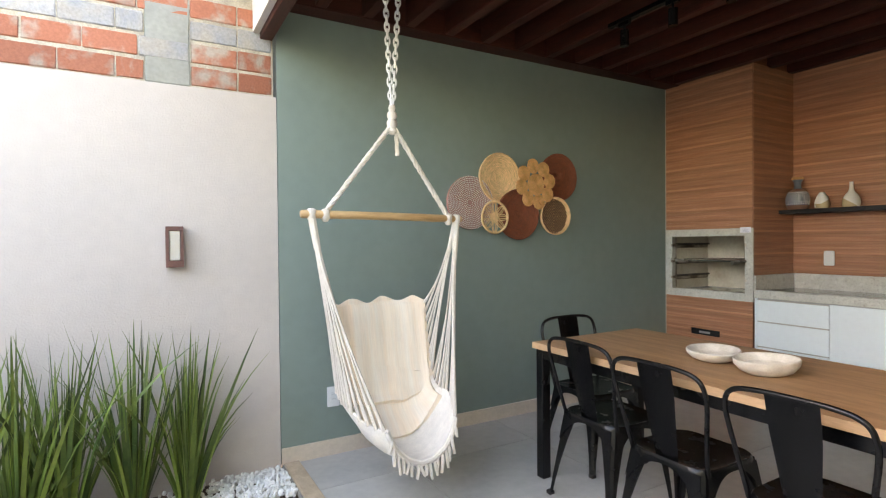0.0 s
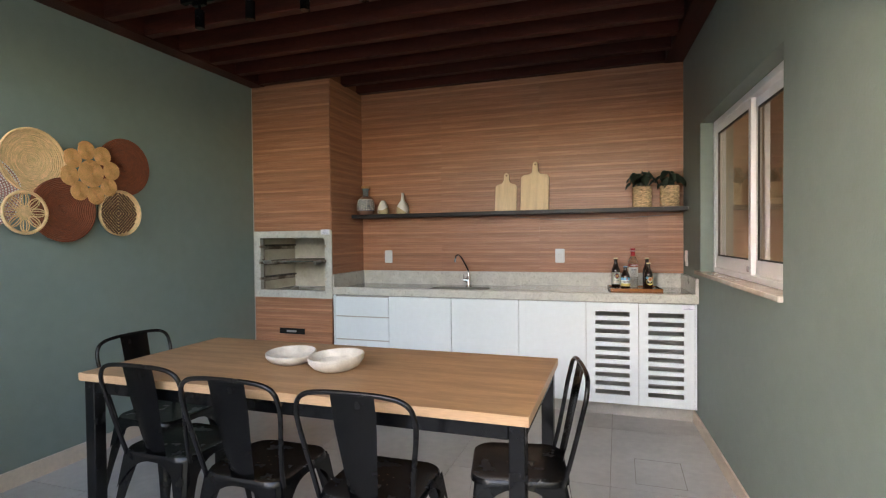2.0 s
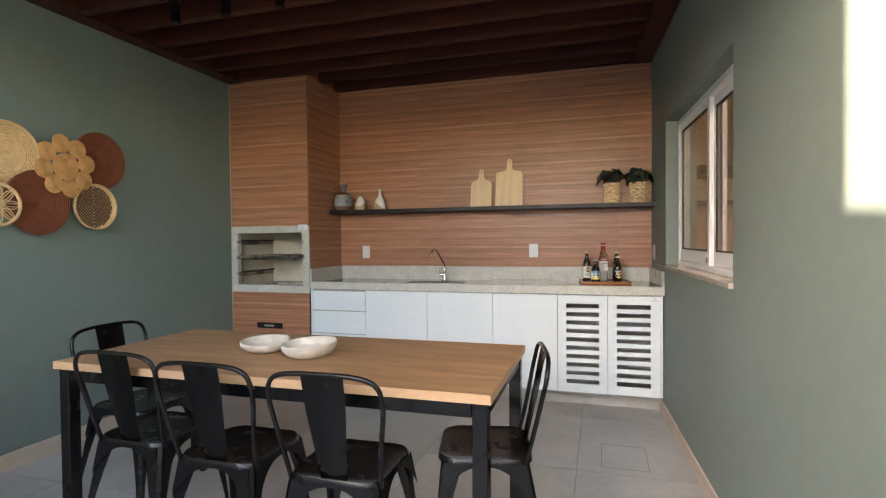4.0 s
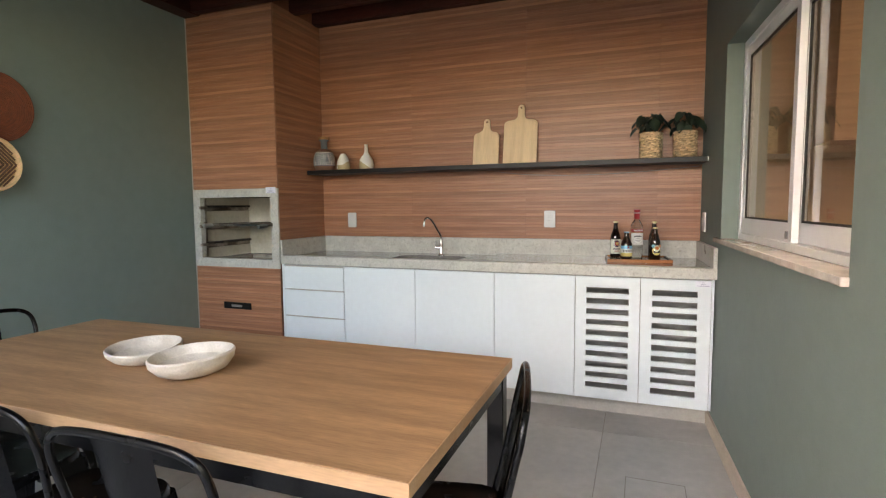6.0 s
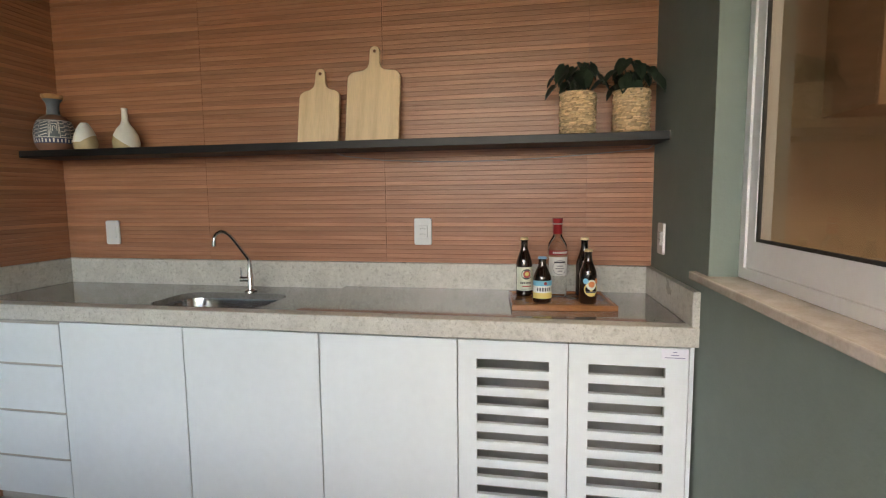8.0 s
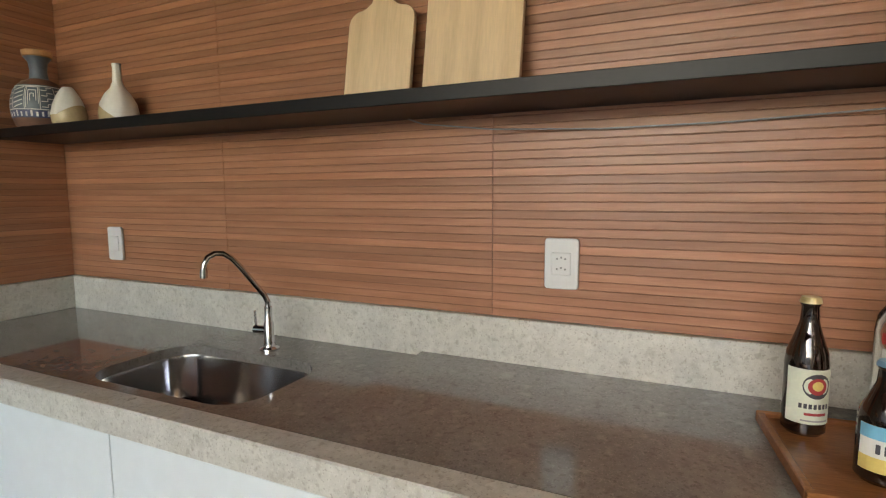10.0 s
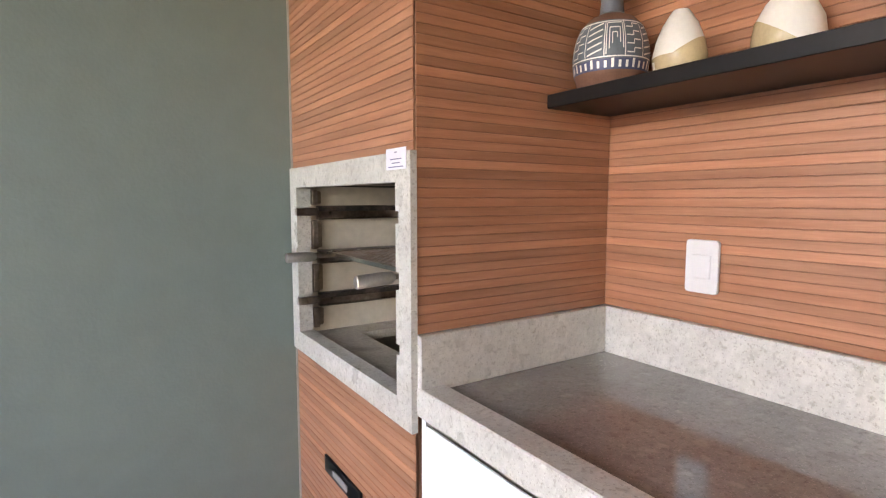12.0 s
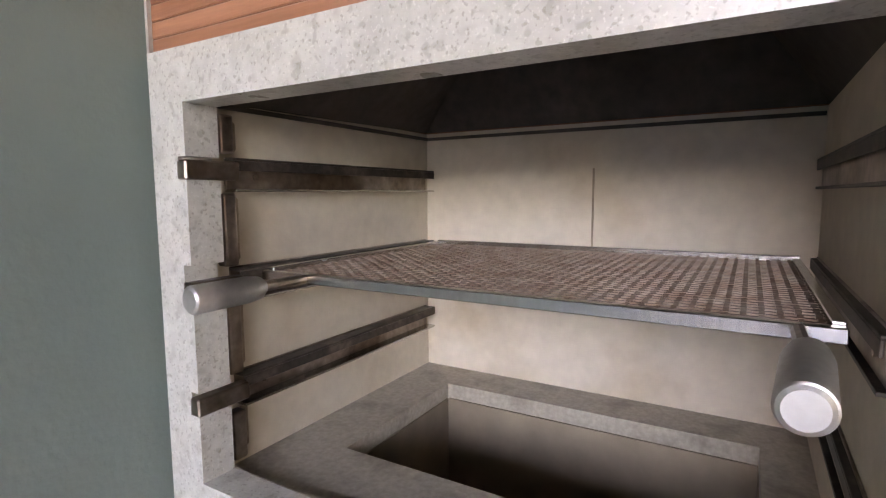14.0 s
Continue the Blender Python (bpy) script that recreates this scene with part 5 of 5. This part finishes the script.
# ---- hanging hammock chair ----
def hammock():
    h = tagged(empty("hammock_chair"), "off-white cotton hammock chair hanging from a wooden bar", "hanging chair")
    yb = 2.75
    h.matrix_world = Matrix.Translation((1.295, 0.640, 1.340)) @ Matrix.Rotation(radians(1.0), 4, "Z") @ Matrix.Diagonal((1.27, 1.27, 1.27, 1)) @ Matrix.Translation((-1.255, -0.711, -1.372))
    zt = 1.372 + (ZC - 1.340) / 1.27
    part("bar", tube([(1.815, yb, 1.466), (1.822, yb, 1.466), (2.2, yb, 1.463), (2.552, yb, 1.456), (2.558, yb, 1.456)], [0.013, 0.0165, 0.0165, 0.0165, 0.013], 14), PALE_WOOD, h, "pale turned wooden bar", smooth=True)
    for x, z in ((1.858, 1.466), (2.531, 1.456), (1.915, 1.465), (2.488, 1.457)):
        part("knot", lathe([(0.0, -0.030), (0.010, -0.028), (0.019, -0.014), (0.021, 0.004), (0.019, 0.016), (0.010, 0.023), (0, 0.024)], 12, centre=(x, yb, z)), COTTON_W, h, smooth=True)
    top = Vector((2.212, yb, 1.855))

    def rope(a, b, r=0.0085):
        a, b = Vector(a), Vector(b)
        n = max(4, int((b - a).length / 0.013))
        side = (b - a).orthogonal().normalized()
        up = (b - a).normalized().cross(side)
        bm = bmesh.new()
        for ph in (0, 2.1, 4.2):
            tube([a.lerp(b, i / n) + (side * math.cos(i * 0.9 + ph) + up * math.sin(i * 0.9 + ph)) * r * 0.5 for i in range(n + 1)], r * 0.62, 5, bm)
        return bm

    part("rope", rope((1.915, yb, 1.475), top, 0.011), COTTON_W, h, smooth=True)
    part("rope", rope((2.488, yb, 1.465), top, 0.011), COTTON_W, h, smooth=True)
    part("knot", lathe([(0, -0.045), (0.014, -0.040), (0.020, -0.028), (0.015, -0.014), (0.022, -0.004), (0.023, 0.010), (0.016, 0.022), (0.021, 0.034), (0.020, 0.048), (0.013, 0.058), (0.016, 0.070), (0.012, 0.084), (0, 0.088)], 14, centre=top), COTTON_W, h, smooth=True)
    part("tail", rope(top + Vector((0.02, 0, -0.04)), top + Vector((0.024, 0, -0.13)), 0.009), COTTON_W, h, smooth=True)
    # chain, two runs to the ceiling
    for run, dx in ((0, -0.030), (1, 0.034)):
        bm = bmesh.new()
        a, b = top + Vector((0.004 * (run * 2 - 1), 0, 0.08)), Vector((2.215 + dx, yb, zt - 0.006))
        n = 17
        d = (b - a).normalized()
        for i in range(n):
            c = a.lerp(b, (i + 0.5) / n)
            s = Vector((1, 0, 0)) if i % 2 else Vector((0.3, 1, 0)).normalized()
            s = (s - d * s.dot(d)).normalized()
            tube([c + d * 0.021 * math.cos(2 * math.pi * j / 10) + s * 0.0105 * math.sin(2 * math.pi * j / 10) for j in range(10)], 0.0042, 6, bm, closed=True)
        part("chain", bm, ALU, h, "pale steel link chain", smooth=True)
    part("hook_plate", boxes((2.165, 2.275, yb - 0.02, yb + 0.02, zt - 0.006, zt + 0.002), bevel=0.001), STEEL, h, "steel ceiling hook plate")
    # cloth
    ys = [(0.0, 2.985, 1.085), (0.16, 2.985, 0.94), (0.32, 2.965, 0.78), (0.46, 2.915, 0.63), (0.58, 2.83, 0.545), (0.70, 2.73, 0.495), (0.82, 2.62, 0.480), (0.92, 2.53, 0.490), (1.0, 2.47, 0.510)]
    V, Y, Z = [q[0] for q in ys], [q[1] for q in ys], [q[2] for q in ys]

    def cloth(u, v):
        w = np.interp(v, [0, 0.25, 0.5, 0.75, 1.0], [0.268, 0.264, 0.262, 0.255, 0.165])
        curl = np.interp(v, [0, 0.3, 0.5, 0.7, 1.0], [0.0, 0.02, 0.10, 0.20, 0.14])
        fwd = np.interp(v, [0, 0.3, 0.55, 1.0], [-0.05, -0.10, -0.06, 0.02])
        e = abs(u) ** 2.4
        fold = 0.004 * math.sin(7 * u + 5 * v) + 0.002 * math.sin(19 * u)
        x = 2.222 + u * w * (1 - 0.10 * e)
        return Vector((x - 0.03 * (2.93 - np.interp(v, V, Y)), np.interp(v, V, Y) + fwd * e + fold * (1 if v < 0.5 else 0.3), np.interp(v, V, Z) + curl * e + fold * 0.5 + (0.012 * math.sin(11 * u) if v < 0.03 else 0)))

    def sheet(v0, v1, nu, nv, lift, thick, u0=1.0):
        bm = bmesh.new()
        grid = []
        for i in range(nv + 1):
            v = v0 + (v1 - v0) * i / nv
            row = []
            for j in range(nu + 1):
                u = u0 * (-1 + 2 * j / nu)
                p = cloth(u, v)
                puff = lift * (1 - u * u / u0 ** 2) * max(0.0, math.sin(math.pi * i / nv)) ** 0.6
                row.append(bm.verts.new(p + Vector((0, -puff * (1 if v < 0.5 else 0.2), puff * (0 if v < 0.4 else 0.8)))))
            grid.append(row)
        for a, b in zip(grid, grid[1:]):
            for j in range(nu):
                bm.faces.new((a[j], a[j + 1], b[j + 1], b[j]))
        bmesh.ops.recalc_face_normals(bm, faces=bm.faces[:])
        bmesh.ops.solidify(bm, geom=bm.faces[:], thickness=thick)
        return bm

    part("cloth_seat", sheet(0.44, 1.0, 28, 22, 0.0, 0.008), COTTON, h, "thick white woven cotton seat", smooth=True)
    part("cloth_back", sheet(0.0, 0.45, 36, 24, 0.004, 0.006), CANVAS, h, "cream striped cotton back", smooth=True)
    part("cushion", sheet(0.03, 0.68, 24, 26, 0.048, 0.03, 0.93), CANVAS, h, "cream striped back cushion", smooth=True)
    # side cords, gathered in bundles near the bar
    for s, bx, bz in ((-1, 1.858, 1.455), (1, 2.531, 1.445)):
        bar = Vector((bx, yb, bz))
        for v0, v1, n in ((0.03, 0.40, 8), (0.46, 0.97, 10)):
            centre = cloth(s * 0.985, 0.5 * (v0 + v1))
            knot = bar.lerp(centre, 0.42)
            for i in range(n):
                e = cloth(s * 0.985, v0 + (v1 - v0) * i / (n - 1))
                off = Vector((0.006 * math.cos(i * 2.4), 0.006 * math.sin(i * 2.4), 0))
                pts = []
                for k in range(9):
                    t = k / 8
                    pts.append((bar + off * 0.6) * (1 - t) ** 2 + (knot + off) * 2 * t * (1 - t) + e * t * t)
                part("cord", tube(pts, [0.0042] * 6 + [0.0040, 0.0062, 0.0085], 6), COTTON_W, h, smooth=True)
            part("binding", tube([bar + Vector((0, 0, 0.01)), bar.lerp(knot, 0.25), bar.lerp(knot, 0.55)], [0.016, 0.0145, 0.011], 8), COTTON_W, h, smooth=True)
    rnd = random.Random(8)
    for i in range(17):
        u = -0.92 + 1.84 * i / 16
        p = cloth(u, 0.995)
        L = rnd.uniform(0.045, 0.085)
        part("tassel", tube([p, p + Vector((rnd.uniform(-0.006, 0.006), -0.012, -0.4 * L)), p + Vector((rnd.uniform(-0.012, 0.012), -0.014, -L))], [0.005, 0.0075, 0.006], 6), COTTON_W, h, smooth=True)
    bm = bmesh.new()
    pts = [cloth(u, 0.985) + Vector((0, -0.008, -0.004)) for u in np.linspace(-1, 1, 30)]
    tube(pts, 0.010, 7, bm)
    part("hem", bm, COTTON_W, h, "knotted hem", smooth=True)


hammock()


# ---- track light ----
def track_light():
    t = tagged(empty("track_light"), "black ceiling track with four cylinder spotlights", "track light")
    x = 3.88
    part("track", boxes((x - 0.018, x + 0.018, 1.55, 3.02, ZC - 0.024, ZC + 0.003), bevel=0.002), BLACK, t)
    for y in (2.90, 2.56, 2.22, 1.88):
        s = part("spotlight", tube([(x, y, ZC - 0.075), (x, y, ZC - 0.172)], 0.026, 18), BLACK, t, "black cylinder spotlight")
        part("adapter", boxes((x - 0.014, x + 0.014, y - 0.04, y + 0.04, ZC - 0.048, ZC - 0.0245), bevel=0.002), BLACK, s)
        part("arm", tube([(x, y, ZC - 0.047), (x, y, ZC - 0.076)], 0.007, 8), BLACK, s)


track_light()


# ---- planted strip by the garden wall ----
structure("planting_bed", boxes((-5.0, 1.983, 3.10, YL + 0.003, -0.12, -0.03)), SOIL, "soil of the planting strip by the garden wall", "ground")
structure("kerb", boxes((1.985, 2.075, 3.08, YL - 0.014, -0.02, 0.012), bevel=0.004), KERB, "beige stone kerb between floor and planting strip", "kerb")
structure("kerb", boxes((-5.0, 1.984, 3.06, 3.099, -0.12, 0.01), bevel=0.004), RUST, "rusty brown edging of the planting strip", "kerb")
rnd = random.Random(3)
bm = bmesh.new()
for i in range(900):
    x, y = 1.975 - abs(rnd.gauss(0, 0.30)), rnd.uniform(3.42, 3.79)
    s = rnd.uniform(0.009, 0.018)
    m = Matrix.Translation((min(x, 1.97), y, -0.026 + rnd.uniform(0, 0.03))) @ Euler((rnd.uniform(0, 6), rnd.uniform(0, 6), rnd.uniform(0, 6))).to_matrix().to_4x4() @ Matrix.Diagonal((s, s * rnd.uniform(0.7, 1), s * rnd.uniform(0.5, 0.8), 1))
    bmesh.ops.create_icosphere(bm, subdivisions=1, radius=1, matrix=m)
thing("pebbles", bm, PEBBLE, "white decorative pebbles over the soil", "pebbles", kind="stuff", smooth=True)


def grass_clump(x, y, n, h, seed, label):
    rnd = random.Random(seed)
    g = tagged(empty("grass_plant", pose(x, y, -0.03)), label, "plant", "ornamental grass by the wall")
    for _ in range(n):
        bm = bmesh.new()
        a = rnd.uniform(0, 6.283)
        L = h * rnd.uniform(0.45, 1.08)
        lean = rnd.uniform(0.02, 0.56) ** 1.7
        bend = rnd.uniform(0.0, 0.9)
        r0 = rnd.uniform(0, 0.042)
        bx, by = r0 * math.cos(a), r0 * math.sin(a)
        w = rnd.uniform(0.006, 0.0135)
        face = rnd.uniform(0, 6.283)
        fx, fy = math.cos(face) * w, math.sin(face) * w
        prev = None
        for i in range(7):
            t = i / 6
            out = L * (lean * t + bend * lean * t ** 3)
            z = L * t * (1 - 0.35 * bend * lean * t * t)
            px, py = bx + out * math.cos(a), min(by + out * math.sin(a), YL - 0.02 - y)
            k = (1 - t ** 3) + 0.04
            row = (bm.verts.new((px - fx * k, py - fy * k, z)), bm.verts.new((px, py + 0.001, z - 0.002 * k)), bm.verts.new((px + fx * k, py + fy * k, z)))
            if prev:
                bm.faces.new((prev[0], prev[1], row[1], row[0]))
                bm.faces.new((prev[1], prev[2], row[2], row[1]))
            prev = row
        part("blade", bm, GRASS if rnd.random() < 0.62 else GRASS_LIGHT, g, smooth=True)


for x, y, n, h, sd in ((1.46, 3.58, 84, 0.88, 1), (1.23, 3.54, 84, 0.94, 2), (0.96, 3.50, 90, 0.92, 3), (0.80, 3.45, 84, 0.92, 4), (0.60, 3.5, 74, 0.88, 5)):
    grass_clump(x, y, n, h, sd, "clump of tall narrow green grass blades")


def wall_lamp():
    l = tagged(empty("wall_lamp"), "rusty brown box wall lamp with frosted glass", "wall lamp")
    x0, x1, z0, z1, y1 = 1.383, 1.467, 1.192, 1.408, YL + 0.003
    part("back_plate", boxes((x0, x1, y1 - 0.012, y1, z0, z1)), RUST, l)
    part("cap", boxes((x0, x1, y1 - 0.075, y1 - 0.012, z1 - 0.022, z1), bevel=0.002), RUST, l)
    part("base", boxes((x0, x1, y1 - 0.075, y1 - 0.012, z0, z0 + 0.035), bevel=0.002), RUST, l)
    for x in (x0 + 0.001, x1 - 0.015):
        part("post", boxes((x, x + 0.014, y1 - 0.074, y1 - 0.060, z0 + 0.035, z1 - 0.022)), RUST, l)
    part("diffuser", boxes((x0 + 0.016, x1 - 0.016, y1 - 0.066, y1 - 0.02, z0 + 0.036, z1 - 0.023), bevel=0.003), FROST, l, "frosted glass")


wall_lamp()

# ---- room behind the window ----
kc = tagged(empty("upper_cabinet"), "brown wall cabinets in the room behind the window", "cabinet")
part("body", boxes((5.70, 6.025, -2.24, -0.40, 1.60, 2.68), bevel=0.002), ROOM_CAB, kc)
for i in range(3):
    part("door", boxes((5.682, 5.699, -2.238 + i * 0.614, -1.628 + i * 0.614, 1.595, 2.678), bevel=0.002), ROOM_CAB, kc)
kb = tagged(empty("kitchen_counter"), "brown kitchen counter behind the window", "counter")
part("body", boxes((5.45, 6.025, -2.24, -0.40, 0, 0.88), bevel=0.002), ROOM_CAB, kb)
part("top", boxes((5.43, 6.027, -2.245, -0.395, 0.882, 0.92), bevel=0.002), GRANITE_SOOT, kb)
hood = tagged(empty("range_hood"), "copper-fronted range hood under the kitchen wall cabinets", "range hood")
part("body", boxes((5.66, 6.02, -1.75, -0.72, 1.545, 1.5945), bevel=0.004), ROOM_CAB, hood)
part("front", boxes((5.645, 5.6595, -1.75, -0.72, 1.540, 1.590), bevel=0.003), COPPER, hood, "copper front edge")
box = thing("storage_box", boxes((5.62, 5.74, -0.74, -0.60, 0.9205, 1.05), bevel=0.006, seg=2), PLASTER, "small white box on the kitchen counter", "box")
for x, y, z, r, hh in ((5.75, -0.95, 0.9205, 0.05, 0.12), (5.8, -1.35, 0.9205, 0.045, 0.1)):
    thing("copper_mug", lathe([(0, 0), (r * 0.85, 0), (r, 0.01), (r, hh), (r * 0.93, hh), (r * 0.9, 0.015), (0, 0.012)], 24, centre=(x, y, z)), COPPER, "copper mug on the kitchen counter", "mug", smooth=True)
# Unseen area light, added to brighten the room behind the window evenly.
lamp = new("kitchen_fill", bpy.data.lights.new("kitchen_fill", "AREA"))
lamp.data.shape, lamp.data.size, lamp.data.size_y, lamp.data.energy, lamp.data.color = "RECTANGLE", 1.4, 0.5, 1.25, (1.0, 0.84, 0.64)
lamp.matrix_world = look((4.55, -1.25, 2.68), (4.551, -1.25, 0.0))

# ---- pieces of the setting ----
def rib_mesh(length, ribs, pitch, material):
    """A ribbed tile: ribs run along local y, stacked in z, proud in -x, with narrow grooves between."""
    bm = bmesh.new()
    g = 0.0005
    for i in range(ribs):
        z0, z1 = i * pitch + g, (i + 1) * pitch - g
        pts = [(-0.0066, z0), (-0.0086, z0 + 0.0002), (-0.0096, z0 + 0.0013), (-0.0096, z1 - 0.0013), (-0.0086, z1 - 0.0002), (-0.0066, z1)]
        a = [bm.verts.new((x, 0.0006, z)) for x, z in pts]
        b = [bm.verts.new((x, length - 0.0006, z)) for x, z in pts]
        for k in range(5):
            bm.faces.new((a[k], a[k + 1], b[k + 1], b[k]))
        bm.faces.new(a[::-1])
        bm.faces.new(b)
    ht = ribs * pitch
    q = [bm.verts.new(p) for p in ((-0.0079, 0.0006, 0.0003), (-0.0079, length - 0.0006, 0.0003), (-0.0079, length - 0.0006, ht - 0.0003), (-0.0079, 0.0006, ht - 0.0003))]
    bm.faces.new(q).material_index = 1
    bmesh.ops.recalc_face_normals(bm, faces=bm.faces[:])
    return mesh_of("tile", bm, [material, GROUT])


PITCH = 0.0201
cache = {}


def clad(parent, y0, y1, z0, z1, x, side=False):
    """Covers a strip with tiles nine ribs high."""
    z = z0
    while z < z1 - 0.004:
        n = min(9, int(round((z1 - z) / PITCH)))
        if n < 1:
            break
        key = (round(y1 - y0, 4), n, side)
        if key not in cache:
            cache[key] = rib_mesh(y1 - y0, n, PITCH, SLAT_X if side == "x" else SLAT)
        m = Matrix.Translation((x, y0, z)) if not side else Matrix.Translation((y0, x, z)) @ Matrix(((0, 1, 0, 0), (1, 0, 0, 0), (0, 0, 1, 0), (0, 0, 0, 1)))
        piece("tile", cache[key], parent, m)
        z += n * PITCH


for a, b in ((YR, 0.458), (0.458, 1.323), (1.323, 2.205), (2.205, PY0)):
    clad(wall_east, a, b, 1.0275, 2.70, XB)
clad(pier, PY0 - 0.001, YL - 0.003, 0.002, 0.818, PX)
clad(pier, PY0 - 0.001, YL - 0.003, 1.404, 2.70, PX)
clad(pier, 5.4405, XB - 0.011, 1.0275, 2.70, PY0, True)
clad(pier, 5.4405, XB - 0.011, 0.002, 0.10, PY0, True)

# floor tiles
tile = mesh_of("floor_tile", boxes((0.0015, 0.8785, 0.0015, 0.8785, -0.004, 0.0), bevel=0.0012), FLOOR)
def floor_tiles():
    xs = [5.27 - 0.88 * i for i in range(-1, 5)]
    ys = [-0.15 + 0.88 * i for i in range(-1, 5)]
    for x in xs:
        for y in ys:
            x0, x1, y0, y1 = max(x, X0 + 0.1), min(x + 0.88, XB), max(y, -0.2), min(y + 0.88, YL)
            if x1 - x0 < 0.03 or y1 - y0 < 0.03:
                continue
            if x1 - x0 > 0.879 and y1 - y0 > 0.879:
                piece("floor_tile", tile, floor, pose(x, y, 0))
            else:
                piece("floor_tile", mesh_of("floor_tile", boxes((0.0015, x1 - x0 - 0.0015, 0.0015, y1 - y0 - 0.0015, -0.004, 0), bevel=0.0012), FLOOR), floor, pose(x0, y0, 0))


floor_tiles()
cover = tagged(empty("inspection_cover"), "square tiled inspection cover set in the floor", "cover")
part("rim", boxes((4.46, 4.80, 0.345, 0.3485, 0.0003, 0.001), (4.46, 4.80, 0.5965, 0.600, 0.0003, 0.001), (4.46, 4.4635, 0.3485, 0.5965, 0.0003, 0.001), (4.7965, 4.80, 0.3485, 0.5965, 0.0003, 0.001)), FLOOR_GROUT, cover)

# raw brick courses over the garden wall
# Carried up out of view to 3.55 m to set the sun patch's lower edge.
brick_wall = structure("brick_wall", boxes((-5.0, X0 - 0.02, YL + 0.012, YL + 0.15, 2.1725, 3.55)), MORTAR, "raw brick courses with rough mortar above the render")
# Out-of-view slab added to cut off the sun patch on the window wall.
structure("sun_blocker", boxes((-1.48, X0 - 0.02, YL + 0.152, YL + 0.30, -0.1, 5.6)), PLASTER, "unseen slab added beyond the garden wall to block the sun")
column = part("column", boxes((1.300, 1.515, YL + 0.005, YL + 0.0118, 2.173, 2.60), bevel=0.006), CONCRETE, brick_wall, "grey concrete column")
rnd = random.Random(12)
def brick_mesh(material, seed):
    r = random.Random(seed)
    bm = boxes((0, 0.238, -0.018, 0.0, 0, 0.106), bevel=0.006)
    for v in bm.verts:
        v.co += Vector((r.uniform(-0.003, 0.003), r.uniform(-0.003, 0.003), r.uniform(-0.003, 0.003)))
    return mesh_of("brick", bm, material)


reds, greys = [brick_mesh(BRICK, i) for i in range(4)], [brick_mesh(BRICK_GREY, i + 9) for i in range(3)]
for row in range(4):
    z = 2.180 + row * 0.124
    x = 0.20 + (0.10 if row % 2 else 0.0)
    while x < X0 - 0.05:
        w = min(0.238, X0 - 0.03 - x)
        if x < 1.27 and x + w > 1.30:
            w = 1.295 - x
        if 1.28 < x < 1.52:
            x = 1.52
            continue
        if w > 0.04:
            grey = row == 2 or rnd.random() < 0.04
            ob = piece("brick", rnd.choice(greys if grey else reds), brick_wall, Matrix.Translation((x, YL + 0.0235, z)) @ Matrix.Diagonal((w / 0.238, 1, 1, 1)))
        x += w + 0.005
